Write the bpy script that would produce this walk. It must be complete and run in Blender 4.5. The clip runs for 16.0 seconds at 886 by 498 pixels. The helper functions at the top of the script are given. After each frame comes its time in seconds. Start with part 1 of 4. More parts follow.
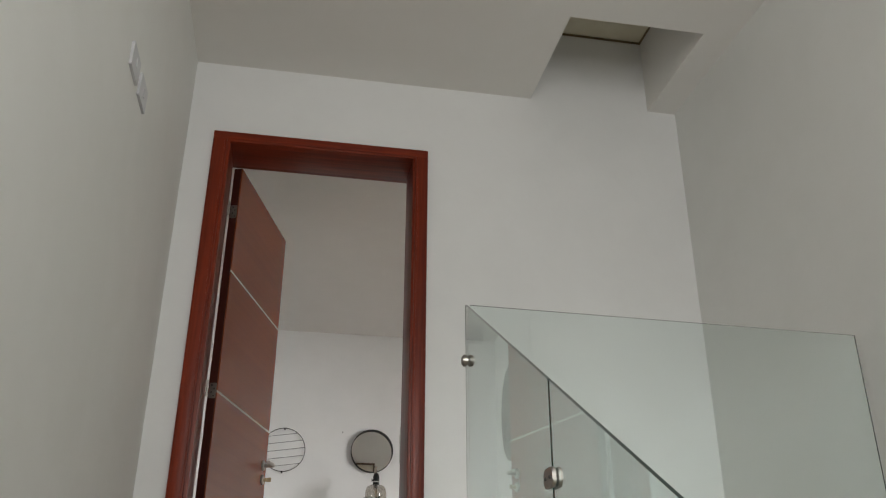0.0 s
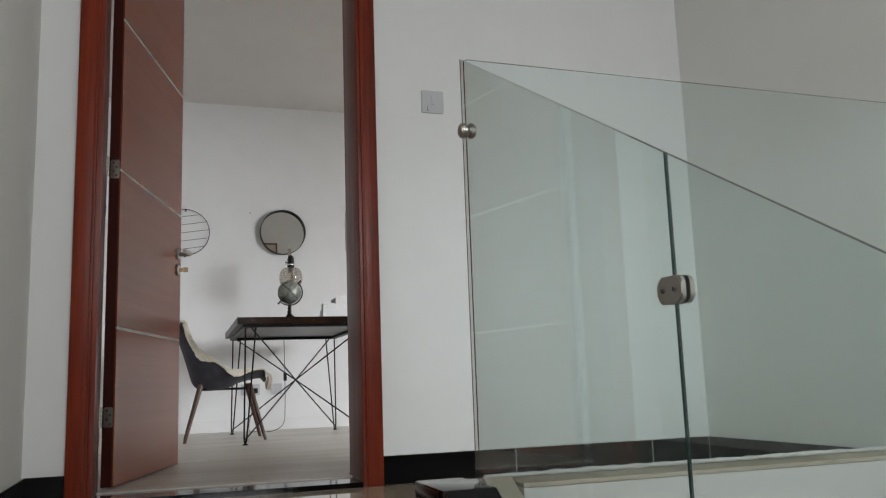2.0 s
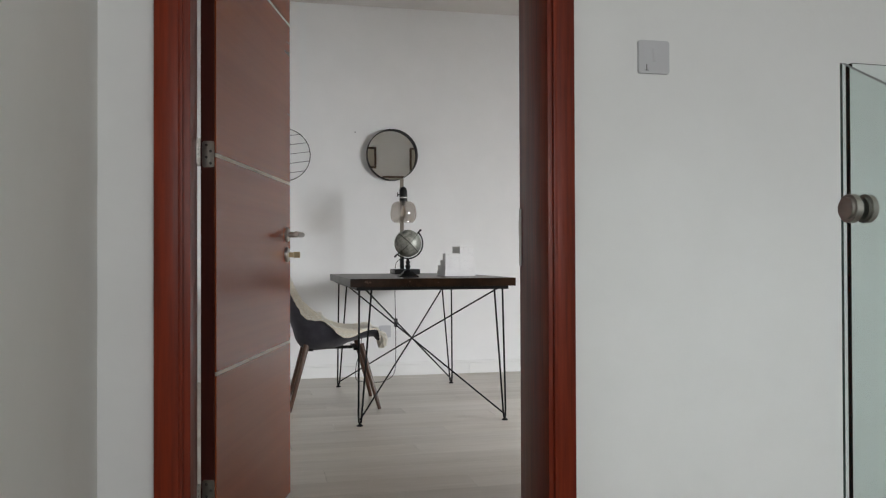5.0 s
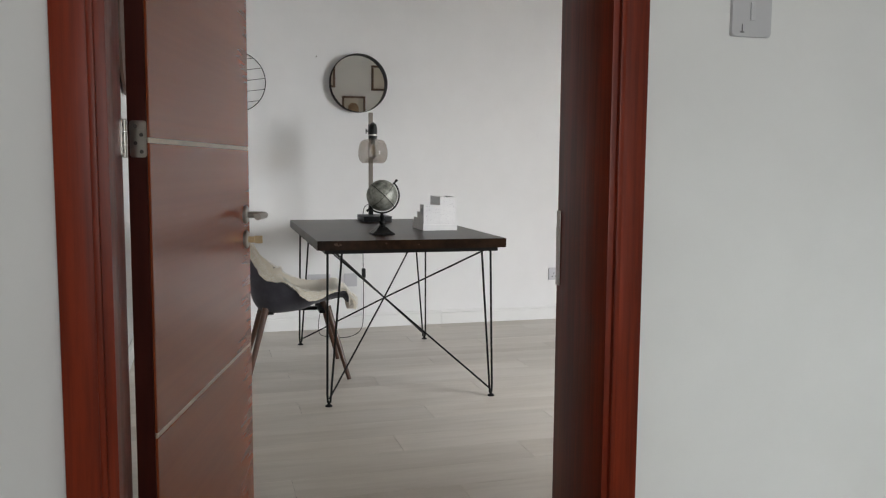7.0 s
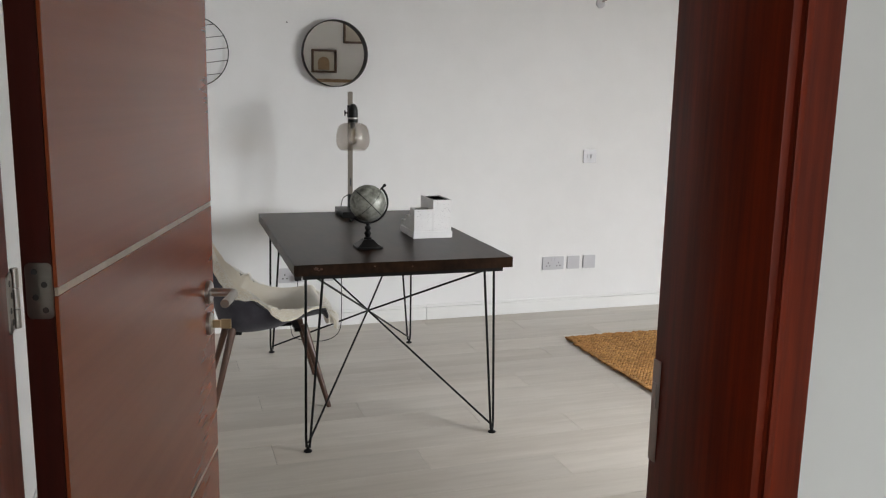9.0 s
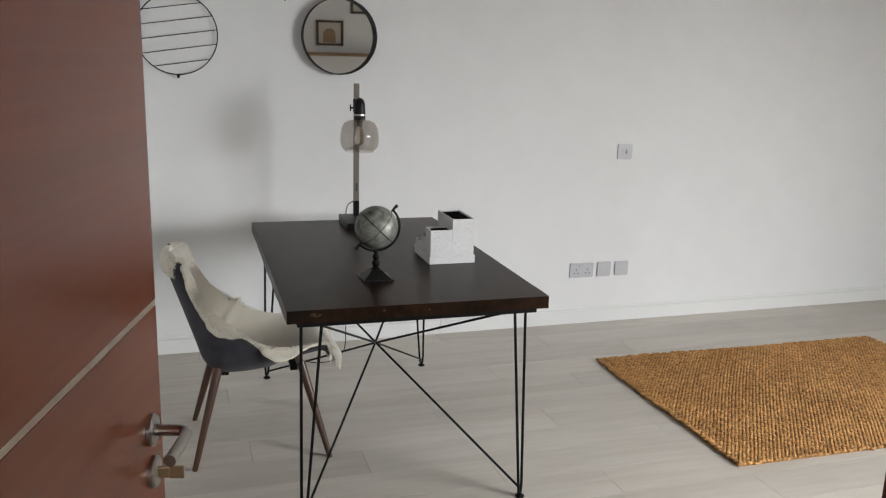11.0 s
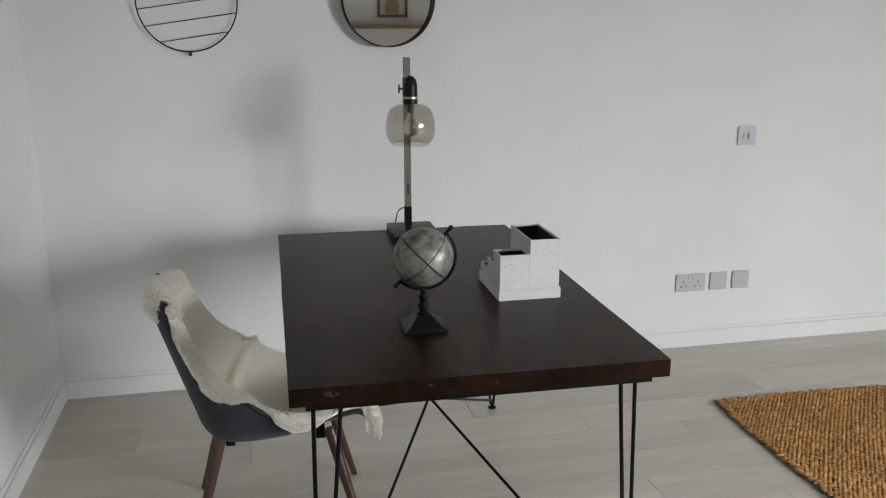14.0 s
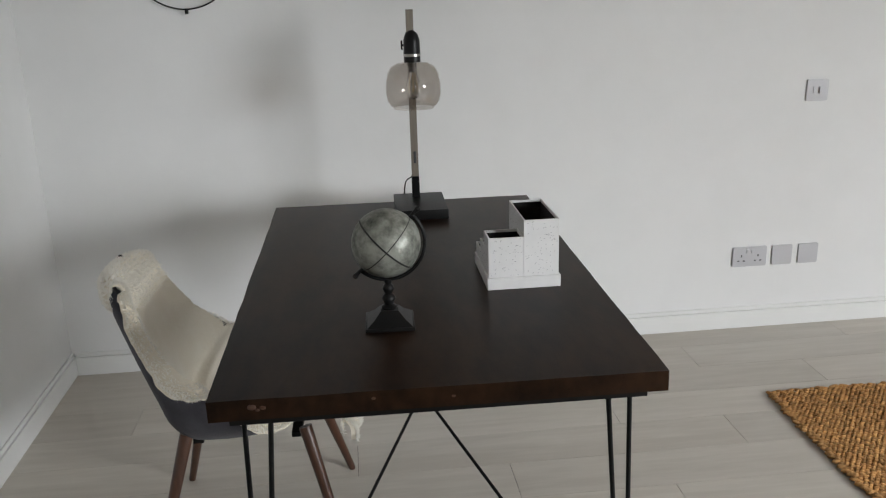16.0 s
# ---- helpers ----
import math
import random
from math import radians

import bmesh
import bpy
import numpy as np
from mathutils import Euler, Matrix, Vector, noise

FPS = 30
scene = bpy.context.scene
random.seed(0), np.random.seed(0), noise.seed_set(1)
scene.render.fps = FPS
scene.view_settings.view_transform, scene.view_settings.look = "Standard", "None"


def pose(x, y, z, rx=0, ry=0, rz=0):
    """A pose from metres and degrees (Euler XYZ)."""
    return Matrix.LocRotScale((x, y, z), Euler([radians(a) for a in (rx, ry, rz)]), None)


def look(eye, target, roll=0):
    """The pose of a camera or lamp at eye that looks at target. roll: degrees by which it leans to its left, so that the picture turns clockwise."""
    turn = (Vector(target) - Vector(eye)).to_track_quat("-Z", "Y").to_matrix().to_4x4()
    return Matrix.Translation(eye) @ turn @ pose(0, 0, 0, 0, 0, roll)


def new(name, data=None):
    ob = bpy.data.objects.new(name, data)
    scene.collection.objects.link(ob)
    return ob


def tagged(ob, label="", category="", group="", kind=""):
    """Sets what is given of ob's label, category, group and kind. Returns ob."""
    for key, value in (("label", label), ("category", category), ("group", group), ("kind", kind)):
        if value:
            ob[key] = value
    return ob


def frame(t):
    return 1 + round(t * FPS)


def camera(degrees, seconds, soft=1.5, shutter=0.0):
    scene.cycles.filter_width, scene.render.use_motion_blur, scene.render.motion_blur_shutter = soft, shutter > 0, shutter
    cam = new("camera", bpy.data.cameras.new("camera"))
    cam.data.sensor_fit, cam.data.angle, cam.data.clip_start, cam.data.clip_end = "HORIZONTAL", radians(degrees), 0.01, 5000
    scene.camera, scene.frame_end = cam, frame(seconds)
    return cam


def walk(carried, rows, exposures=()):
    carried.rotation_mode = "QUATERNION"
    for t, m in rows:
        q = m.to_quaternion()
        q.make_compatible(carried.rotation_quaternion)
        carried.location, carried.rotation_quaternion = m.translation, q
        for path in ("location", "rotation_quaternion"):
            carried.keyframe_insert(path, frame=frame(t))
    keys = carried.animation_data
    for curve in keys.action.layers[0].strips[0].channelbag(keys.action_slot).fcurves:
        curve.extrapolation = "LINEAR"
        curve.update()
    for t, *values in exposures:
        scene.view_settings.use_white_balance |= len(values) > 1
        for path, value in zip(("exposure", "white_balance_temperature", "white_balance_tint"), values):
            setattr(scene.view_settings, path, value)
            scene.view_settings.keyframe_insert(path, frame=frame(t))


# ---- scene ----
cam = camera(55.5, 16.0, soft=1.2)
PATH = [
    (0, (-0.057, -0.215, 0.173), (0.273, 1.578, 0.994), 0.2),
    (0.5, (-0.117, -0.098, 0.164), (0.234, 1.68, 1.01), -0.1),
    (1, (-0.203, 0.084, 0.248), (0.313, 1.881, 0.96), -2.5),
    (1.5, (-0.22, 0.171, 0.315), (0.39, 1.995, 0.865), -3.4),
    (2, (-0.211, 0.386, 0.322), (0.41, 2.26, 0.637), -2.0),
    (2.5, (-0.205, 0.547, 0.38), (0.402, 2.45, 0.473), -0.9),
    (3, (-0.24, 0.723, 0.49), (0.377, 2.625, 0.53), -0.5),
    (3.5, (-0.268, 0.836, 0.571), (0.356, 2.734, 0.638), -0.9),
    (4, (-0.283, 0.954, 0.686), (0.152, 2.905, 0.736), -0.3),
    (6.5, (-0.276, 1.791, 1.028), (0.218, 3.728, 0.947), 0.2),
    (7, (-0.283, 1.896, 1.096), (0.262, 3.81, 0.896), 0.4),
    (7.5, (-0.244, 2.076, 1.189), (0.324, 3.972, 0.898), 0.8),
    (8, (-0.256, 2.206, 1.258), (0.322, 4.096, 0.953), 0.8),
    (8.5, (-0.286, 2.372, 1.36), (0.323, 4.248, 1.031), 1.0),
    (9, (-0.249, 2.499, 1.383), (0.372, 4.367, 1.028), 1.1),
    (9.5, (-0.18, 2.652, 1.515), (0.45, 4.51, 1.124), 2.0),
    (10, (-0.168, 2.768, 1.544), (0.463, 4.622, 1.139), 1.6),
    (12.5, (-0.007, 3.597, 1.505), (0.546, 5.453, 1.003), 1.7),
    (13, (0.02, 3.716, 1.501), (0.577, 5.572, 1.006), 1.2),
    (13.5, (0.102, 3.83, 1.494), (0.641, 5.697, 1.023), 1.0),
    (14, (0.158, 3.897, 1.494), (0.575, 5.788, 0.992), -0.0),
    (14.5, (0.182, 3.909, 1.497), (0.483, 5.815, 0.972), -0.9),
    (15, (0.212, 3.94, 1.501), (0.446, 5.848, 0.951), -1.2),
    (15.5, (0.285, 4.065, 1.497), (0.52, 5.966, 0.923), -1.3),
    (16, (0.49, 4.151, 1.476), (0.688, 6.048, 0.876), -1.7),
]
EXPOSURES = ((0, 0.0, 6880, 12), (1, 0.0, 6880, 12), (2, 0.0, 6500, 12), (6, 0.0, 6550, 12), (8.5, 0.06, 6600, 12), (10, 0.04, 6600, 12), (13.5, -0.1, 6400, 10), (16, -0.08, 6500, 10.5))
walk(cam, [(t, look(eye, target, roll)) for t, eye, target, roll in PATH], EXPOSURES)

# ---- daylight ----
world = bpy.data.worlds.new("world")
scene.world = world
world.use_nodes = True
wn = world.node_tree.nodes
sky = wn.new("ShaderNodeTexSky")
sky.sky_type = "NISHITA"
sky.sun_disc = False
sky.sun_elevation, sky.sun_rotation = radians(48), radians(-83)
wn["Background"].inputs["Strength"].default_value = 0.05
world.node_tree.links.new(sky.outputs[0], wn["Background"].inputs["Color"])

sun = new("sun", bpy.data.lights.new("sun", "SUN"))
sun.data.energy, sun.data.angle = 0.6, radians(20)
sun.data.color = (1.0, 0.97, 0.93)
sun.matrix_world = look((-8, 3, 9), (0, 4, 0))


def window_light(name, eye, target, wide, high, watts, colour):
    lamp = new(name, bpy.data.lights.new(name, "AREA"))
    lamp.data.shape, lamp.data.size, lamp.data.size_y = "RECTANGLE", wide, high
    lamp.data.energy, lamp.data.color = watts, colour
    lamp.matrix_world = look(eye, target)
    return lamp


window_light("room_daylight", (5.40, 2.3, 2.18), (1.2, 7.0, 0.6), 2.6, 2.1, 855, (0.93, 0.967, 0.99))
window_light("stair_daylight", (0.55, -1.64, 1.35), (0.2, 3.2, 1.1), 1.05, 1.6, 44, (0.95, 0.99, 1.0))


# ---- materials ----
def mat(name, base, rough=0.5, metal=0.0, second=None, scale=8.0, stretch=(1, 1, 1), amount=0.5, bump=0.0, bump_scale=60.0,
        coat=0.0, spec=0.5, sheen=0.0, rough_var=0.0, per_object=0.0, per_island=0.0, start=(0, 0, 0)):
    m = bpy.data.materials.new(name)
    m.use_nodes = True
    nt = m.node_tree
    nd, lk = nt.nodes, nt.links
    b = nd["Principled BSDF"]
    b.inputs["Base Color"].default_value = (*base, 1)
    b.inputs["Roughness"].default_value = rough
    b.inputs["Metallic"].default_value = metal
    b.inputs["Coat Weight"].default_value = coat
    b.inputs["Coat Roughness"].default_value = 0.12
    b.inputs["Specular IOR Level"].default_value = spec
    b.inputs["Sheen Weight"].default_value = sheen
    tc = nd.new("ShaderNodeTexCoord")
    info = nd.new("ShaderNodeObjectInfo")
    shift = nd.new("ShaderNodeVectorMath")
    shift.operation = "MULTIPLY_ADD"
    lk.new(info.outputs["Random"], shift.inputs[0])
    shift.inputs[1].default_value = (31, 17, 23) if per_object else (0, 0, 0)
    lk.new(tc.outputs["Object"], shift.inputs[2])
    mp = nd.new("ShaderNodeMapping")
    mp.inputs["Scale"].default_value = stretch
    mp.inputs["Location"].default_value = start
    lk.new(shift.outputs[0], mp.inputs[0])
    n1 = nd.new("ShaderNodeTexNoise")
    n1.inputs["Scale"].default_value, n1.inputs["Detail"].default_value, n1.inputs["Roughness"].default_value = scale, 6, 0.62
    lk.new(mp.outputs[0], n1.inputs["Vector"])
    n2 = nd.new("ShaderNodeTexNoise")
    n2.inputs["Scale"].default_value, n2.inputs["Detail"].default_value = scale * 0.17, 3
    lk.new(mp.outputs[0], n2.inputs["Vector"])
    if second is not None:
        add = nd.new("ShaderNodeMath")
        add.operation = "ADD"
        lk.new(n1.outputs[0], add.inputs[0])
        lk.new(n2.outputs[0], add.inputs[1])
        ramp = nd.new("ShaderNodeMapRange")
        ramp.inputs["From Min"].default_value, ramp.inputs["From Max"].default_value = 0.78, 1.22
        ramp.inputs["To Max"].default_value = amount
        lk.new(add.outputs[0], ramp.inputs["Value"])
        mix = nd.new("ShaderNodeMix")
        mix.data_type = "RGBA"
        mix.inputs[6].default_value, mix.inputs[7].default_value = (*base, 1), (*second, 1)
        lk.new(ramp.outputs[0], mix.inputs[0])
        colour = mix.outputs[2]
        if per_object or per_island:
            hsv = nd.new("ShaderNodeHueSaturation")
            value = nd.new("ShaderNodeMapRange")
            span = per_object or per_island
            value.inputs["To Min"].default_value, value.inputs["To Max"].default_value = 1 - span, 1 + span
            if per_island:
                geo = nd.new("ShaderNodeNewGeometry")
                lk.new(geo.outputs["Random Per Island"], value.inputs["Value"])
            else:
                lk.new(info.outputs["Random"], value.inputs["Value"])
            lk.new(value.outputs[0], hsv.inputs["Value"])
            lk.new(colour, hsv.inputs["Color"])
            colour = hsv.outputs[0]
        lk.new(colour, b.inputs["Base Color"])
    if rough_var:
        rr = nd.new("ShaderNodeMapRange")
        rr.inputs["From Min"].default_value, rr.inputs["From Max"].default_value = 0.3, 0.7
        rr.inputs["To Min"].default_value, rr.inputs["To Max"].default_value = max(0.02, rough - rough_var), rough + rough_var
        lk.new(n2.outputs[0], rr.inputs["Value"])
        lk.new(rr.outputs[0], b.inputs["Roughness"])
    if bump:
        n3 = nd.new("ShaderNodeTexNoise")
        n3.inputs["Scale"].default_value, n3.inputs["Detail"].default_value = bump_scale, 4
        lk.new(mp.outputs[0], n3.inputs["Vector"])
        bp = nd.new("ShaderNodeBump")
        bp.inputs["Strength"].default_value, bp.inputs["Distance"].default_value = bump, 0.004
        lk.new(n3.outputs[0], bp.inputs["Height"])
        lk.new(bp.outputs[0], b.inputs["Normal"])
    return m


def glass(name, colour, rough=0.0, ior=1.45):
    m = bpy.data.materials.new(name)
    m.use_nodes = True
    b = m.node_tree.nodes["Principled BSDF"]
    b.inputs["Base Color"].default_value = (*colour, 1)
    b.inputs["Transmission Weight"].default_value = 1.0
    b.inputs["Roughness"].default_value, b.inputs["IOR"].default_value = rough, ior
    return m


def thin_glass(name, tint):
    """A thin blown wall: lets tinted light straight through and mirrors a little of the room."""
    m = bpy.data.materials.new(name)
    m.use_nodes = True
    nd, lk = m.node_tree.nodes, m.node_tree.links
    nd.remove(nd["Principled BSDF"])
    clear, gloss, mix = nd.new("ShaderNodeBsdfTransparent"), nd.new("ShaderNodeBsdfGlossy"), nd.new("ShaderNodeMixShader")
    clear.inputs["Color"].default_value = (*tint, 1)
    gloss.inputs["Roughness"].default_value = 0.03
    mix.inputs[0].default_value = 0.06
    lk.new(clear.outputs[0], mix.inputs[1])
    lk.new(gloss.outputs[0], mix.inputs[2])
    lk.new(mix.outputs[0], nd["Material Output"].inputs["Surface"])
    return m


PAINT = mat("wall_paint", (0.835, 0.835, 0.830), 0.62, second=(0.795, 0.795, 0.788), scale=5, amount=0.8, bump=0.10, bump_scale=45, rough_var=0.06)
STAIR_PAINT = mat("stair_wall_paint", (0.80, 0.80, 0.775), 0.55, second=(0.765, 0.765, 0.735), scale=5, amount=0.8, bump=0.12, bump_scale=40, rough_var=0.08)
ROOM_CEILING = mat("room_ceiling_paint", (0.76, 0.735, 0.71), 0.8, second=(0.72, 0.695, 0.67), scale=4, amount=0.7)
CEILING = mat("ceiling_paint", (0.82, 0.80, 0.77), 0.8, second=(0.79, 0.77, 0.73), scale=4, amount=0.7, bump=0.06)
MAHOGANY = mat("mahogany_frame", (0.235, 0.030, 0.010), 0.34, second=(0.105, 0.014, 0.006), scale=26, stretch=(3.5, 3.5, 0.16), amount=0.9, bump=0.03, bump_scale=30, coat=0.0, spec=0.22, rough_var=0.05)
MAHOGANY_HEAD = mat("mahogany_head", (0.235, 0.030, 0.010), 0.34, second=(0.105, 0.014, 0.006), scale=26, stretch=(0.16, 3.5, 3.5), amount=0.9, bump=0.03, bump_scale=30, coat=0.0, spec=0.22, rough_var=0.05)
VENEER = mat("door_veneer", (0.275, 0.064, 0.022), 0.26, second=(0.235, 0.052, 0.018), scale=18, stretch=(0.0, 3.0, 2.0), start=(0.0306, 0, 0), amount=0.8, coat=0.0, spec=0.36)
VENEER_EDGE = mat("door_edge", (0.060, 0.011, 0.007), 0.35, second=(0.035, 0.007, 0.005), scale=26, stretch=(3, 3, 0.2), amount=0.8)
INLAY = mat("inlay_strip", (0.58, 0.50, 0.40), 0.35, metal=0.25, second=(0.42, 0.33, 0.25), scale=40, amount=0.8)
STEEL = mat("brushed_steel", (0.42, 0.40, 0.37), 0.32, metal=1.0, second=(0.48, 0.46, 0.43), scale=60, stretch=(1, 1, 6), amount=0.6)
BRASS = mat("dull_brass", (0.55, 0.45, 0.28), 0.35, metal=1.0, second=(0.42, 0.33, 0.2), scale=50, amount=0.6)
BLACK_METAL = mat("black_metal", (0.005, 0.005, 0.0055), 0.45, second=(0.009, 0.009, 0.009), scale=30, amount=0.8, bump=0.05, spec=0.16)
BLACK_PAINT = mat("black_paint", (0.005, 0.005, 0.0055), 0.40, second=(0.010, 0.0095, 0.009), scale=25, amount=0.7, bump=0.1, bump_scale=80, spec=0.28)
SCREW = mat("screw_dark", (0.13, 0.125, 0.12), 0.4, metal=0.8, second=(0.08, 0.08, 0.08), scale=20)
PLASTIC = mat("white_plastic", (0.58, 0.58, 0.60), 0.30, second=(0.54, 0.54, 0.56), scale=10, amount=0.6)
SLOT = mat("dark_slot", (0.05, 0.05, 0.055), 0.6, second=(0.04, 0.04, 0.04), scale=10)
SKIRT = mat("white_skirting", (0.82, 0.82, 0.81), 0.38, second=(0.77, 0.77, 0.75), scale=9, stretch=(0.5, 1, 1), amount=0.7, bump=0.03)
PLANK = mat("pale_oak_laminate", (0.590, 0.545, 0.480), 0.37, second=(0.455, 0.410, 0.350), scale=11, stretch=(0.35, 3.0, 1), amount=0.65, bump=0.05, bump_scale=50, rough_var=0.05, per_object=0.07)
PLANK_JOINT = mat("dark_plank_joint", (0.13, 0.115, 0.10), 0.9, second=(0.09, 0.08, 0.07), scale=30, amount=0.8)
TILE = mat("polished_cream_tile", (0.44, 0.36, 0.27), 0.02, second=(0.40, 0.32, 0.235), scale=7, amount=0.7, coat=0.0, spec=0.9, per_object=0.03)
GROUT = mat("grout", (0.34, 0.30, 0.25), 0.85, second=(0.24, 0.21, 0.18), scale=30, amount=0.8)
WHITE_GROUT = mat("white_grout", (0.70, 0.69, 0.66), 0.85, second=(0.55, 0.54, 0.5), scale=60, amount=0.8, bump=0.3)
BLACK_TILE = mat("black_tile", (0.004, 0.004, 0.0045), 0.09, second=(0.009, 0.009, 0.009), scale=14, amount=0.7, spec=0.26, rough_var=0.0)
CREAM = mat("cream_edge_paint", (0.52, 0.47, 0.37), 0.6, second=(0.62, 0.58, 0.48), scale=14, amount=0.8, bump=0.25)
SILICONE = mat("silicone", (0.80, 0.81, 0.80), 0.35, second=(0.6, 0.61, 0.6), scale=40, amount=0.7)
HATCH = mat("hatch_panel", (0.84, 0.80, 0.66), 0.6, second=(0.76, 0.70, 0.54), scale=9, amount=0.8)
HATCH_STRIP = mat("hatch_edge", (0.25, 0.18, 0.09), 0.8, second=(0.12, 0.08, 0.04), scale=40, amount=0.9)
TABLETOP = mat("dark_stained_tabletop", (0.032, 0.0160, 0.0085), 0.30, second=(0.009, 0.0050, 0.0032), scale=13, stretch=(1.7, 0.55, 1.5), amount=1.0, bump=0.05, bump_scale=35, spec=0.10)
KNOT = mat("bare_knot", (0.085, 0.034, 0.014), 0.6, second=(0.035, 0.016, 0.009), scale=90, amount=0.9)
FABRIC = mat("grey_velvet", (0.040, 0.038, 0.047), 0.9, second=(0.070, 0.067, 0.080), scale=18, amount=0.8, bump=0.2, bump_scale=150, sheen=0.12, spec=0.2)
PIPING = mat("dark_piping", (0.018, 0.018, 0.020), 0.6, second=(0.03, 0.03, 0.03), scale=30)
WALNUT = mat("walnut_leg", (0.085, 0.036, 0.020), 0.35, second=(0.045, 0.019, 0.011), scale=30, stretch=(3, 3, 0.25), amount=0.9)
FUR = mat("sheepskin", (0.78, 0.71, 0.585), 0.95, second=(0.84, 0.79, 0.69), scale=9, amount=0.9, bump=0.5, bump_scale=130, sheen=0.4)
def fleece_material(name, colour):
    """Thin hair: lit through as well as from the front."""
    m = bpy.data.materials.new(name)
    m.use_nodes = True
    nd, lk = m.node_tree.nodes, m.node_tree.links
    nd.remove(nd["Principled BSDF"])
    geo, hue = nd.new("ShaderNodeNewGeometry"), nd.new("ShaderNodeHueSaturation")
    span = nd.new("ShaderNodeMapRange")
    span.inputs["To Min"].default_value, span.inputs["To Max"].default_value = 0.95, 1.0
    lk.new(geo.outputs["Random Per Island"], span.inputs["Value"])
    hue.inputs["Color"].default_value = (*colour, 1)
    lk.new(span.outputs[0], hue.inputs["Value"])
    a, b, mix = nd.new("ShaderNodeBsdfDiffuse"), nd.new("ShaderNodeBsdfTranslucent"), nd.new("ShaderNodeMixShader")
    for k in (a, b):
        lk.new(hue.outputs[0], k.inputs["Color"])
    lk.new(a.outputs[0], mix.inputs[1])
    lk.new(b.outputs[0], mix.inputs[2])
    lk.new(mix.outputs[0], nd["Material Output"].inputs["Surface"])
    return m


FUR_TIP = fleece_material("sheepskin_tufts", (0.97, 0.95, 0.90))
JUTE = mat("jute_weave", (0.52, 0.275, 0.095), 0.9, second=(0.36, 0.175, 0.055), scale=26, amount=0.9, bump=0.5, bump_scale=220, per_island=0.30)
JUTE_UNDER = mat("jute_backing", (0.30, 0.165, 0.06), 0.95, second=(0.18, 0.09, 0.03), scale=60, amount=0.9)
LAMP_WOOD = mat("greywashed_wood", (0.23, 0.20, 0.165), 0.45, second=(0.17, 0.145, 0.115), scale=40, stretch=(3, 3, 0.2), amount=0.8)
GLOBE = mat("antique_silver_globe", (0.40, 0.41, 0.36), 0.50, metal=0.3, second=(0.05, 0.055, 0.045), scale=42, amount=1.0, bump=0.15, bump_scale=60, rough_var=0.1)
GLOBE_LINE = mat("globe_band", (0.02, 0.02, 0.018), 0.5, second=(0.03, 0.03, 0.025), scale=40)
PAPER = mat("speckled_paper", (0.80, 0.79, 0.78), 0.55, second=(0.70, 0.69, 0.68), scale=20, amount=0.6)
SPECK = mat("grey_speck", (0.46, 0.44, 0.45), 0.6, second=(0.3, 0.3, 0.3), scale=20)
FELT = mat("black_lining", (0.010, 0.009, 0.009), 0.9, second=(0.02, 0.018, 0.017), scale=20)
MIRROR = mat("mirror_silver", (0.86, 0.87, 0.85), 0.015, metal=1.0)
CARVED = mat("carved_brown_wood", (0.110, 0.055, 0.034), 0.55, second=(0.060, 0.030, 0.020), scale=18, amount=0.9, bump=0.25, bump_scale=40)
OAK = mat("light_oak", (0.34, 0.225, 0.125), 0.5, second=(0.25, 0.16, 0.085), scale=25, stretch=(0.4, 3, 3), amount=0.8)
DARK_FRAME = mat("brown_frame", (0.14, 0.085, 0.05), 0.5, second=(0.09, 0.055, 0.035), scale=25, amount=0.8)
MOUNT = mat("picture_mount", (0.62, 0.58, 0.50), 0.8, second=(0.56, 0.52, 0.44), scale=12, amount=0.6)
BLADE = mat("white_window_frame", (0.78, 0.78, 0.78), 0.35, second=(0.72, 0.72, 0.72), scale=8)
STAIR_GLASS = glass("green_tempered_glass", (0.880, 0.945, 0.932))
GLASS_EDGE = mat("glass_edge", (0.012, 0.026, 0.023), 0.10, second=(0.03, 0.06, 0.053), scale=8, amount=0.7)
SMOKED = thin_glass("smoked_glass", (0.870, 0.850, 0.832))
CLEAR = glass("clear_glass", (0.98, 0.98, 0.98))
FILAMENT = mat("filament", (0.5, 0.35, 0.15), 0.4, metal=0.8)


# ---- building blocks ----
def box(bm, x0, x1, y0, y1, z0, z1, bevel=0.0, m=None):
    r = bmesh.ops.create_cube(bm, size=1.0)
    vs = r["verts"]
    for v in vs:
        v.co = Vector(((x0 + x1) / 2 + v.co.x * (x1 - x0), (y0 + y1) / 2 + v.co.y * (y1 - y0), (z0 + z1) / 2 + v.co.z * (z1 - z0)))
    if bevel:
        es = list({e for v in vs for e in v.link_edges})
        rb = bmesh.ops.bevel(bm, geom=es, offset=bevel, segments=2, affect="EDGES", profile=0.6)
        vs = list({v for f in rb["faces"] for v in f.verts} | {v for v in vs if v.is_valid})
    if m is not None:
        bmesh.ops.transform(bm, matrix=m, verts=vs)
    return vs


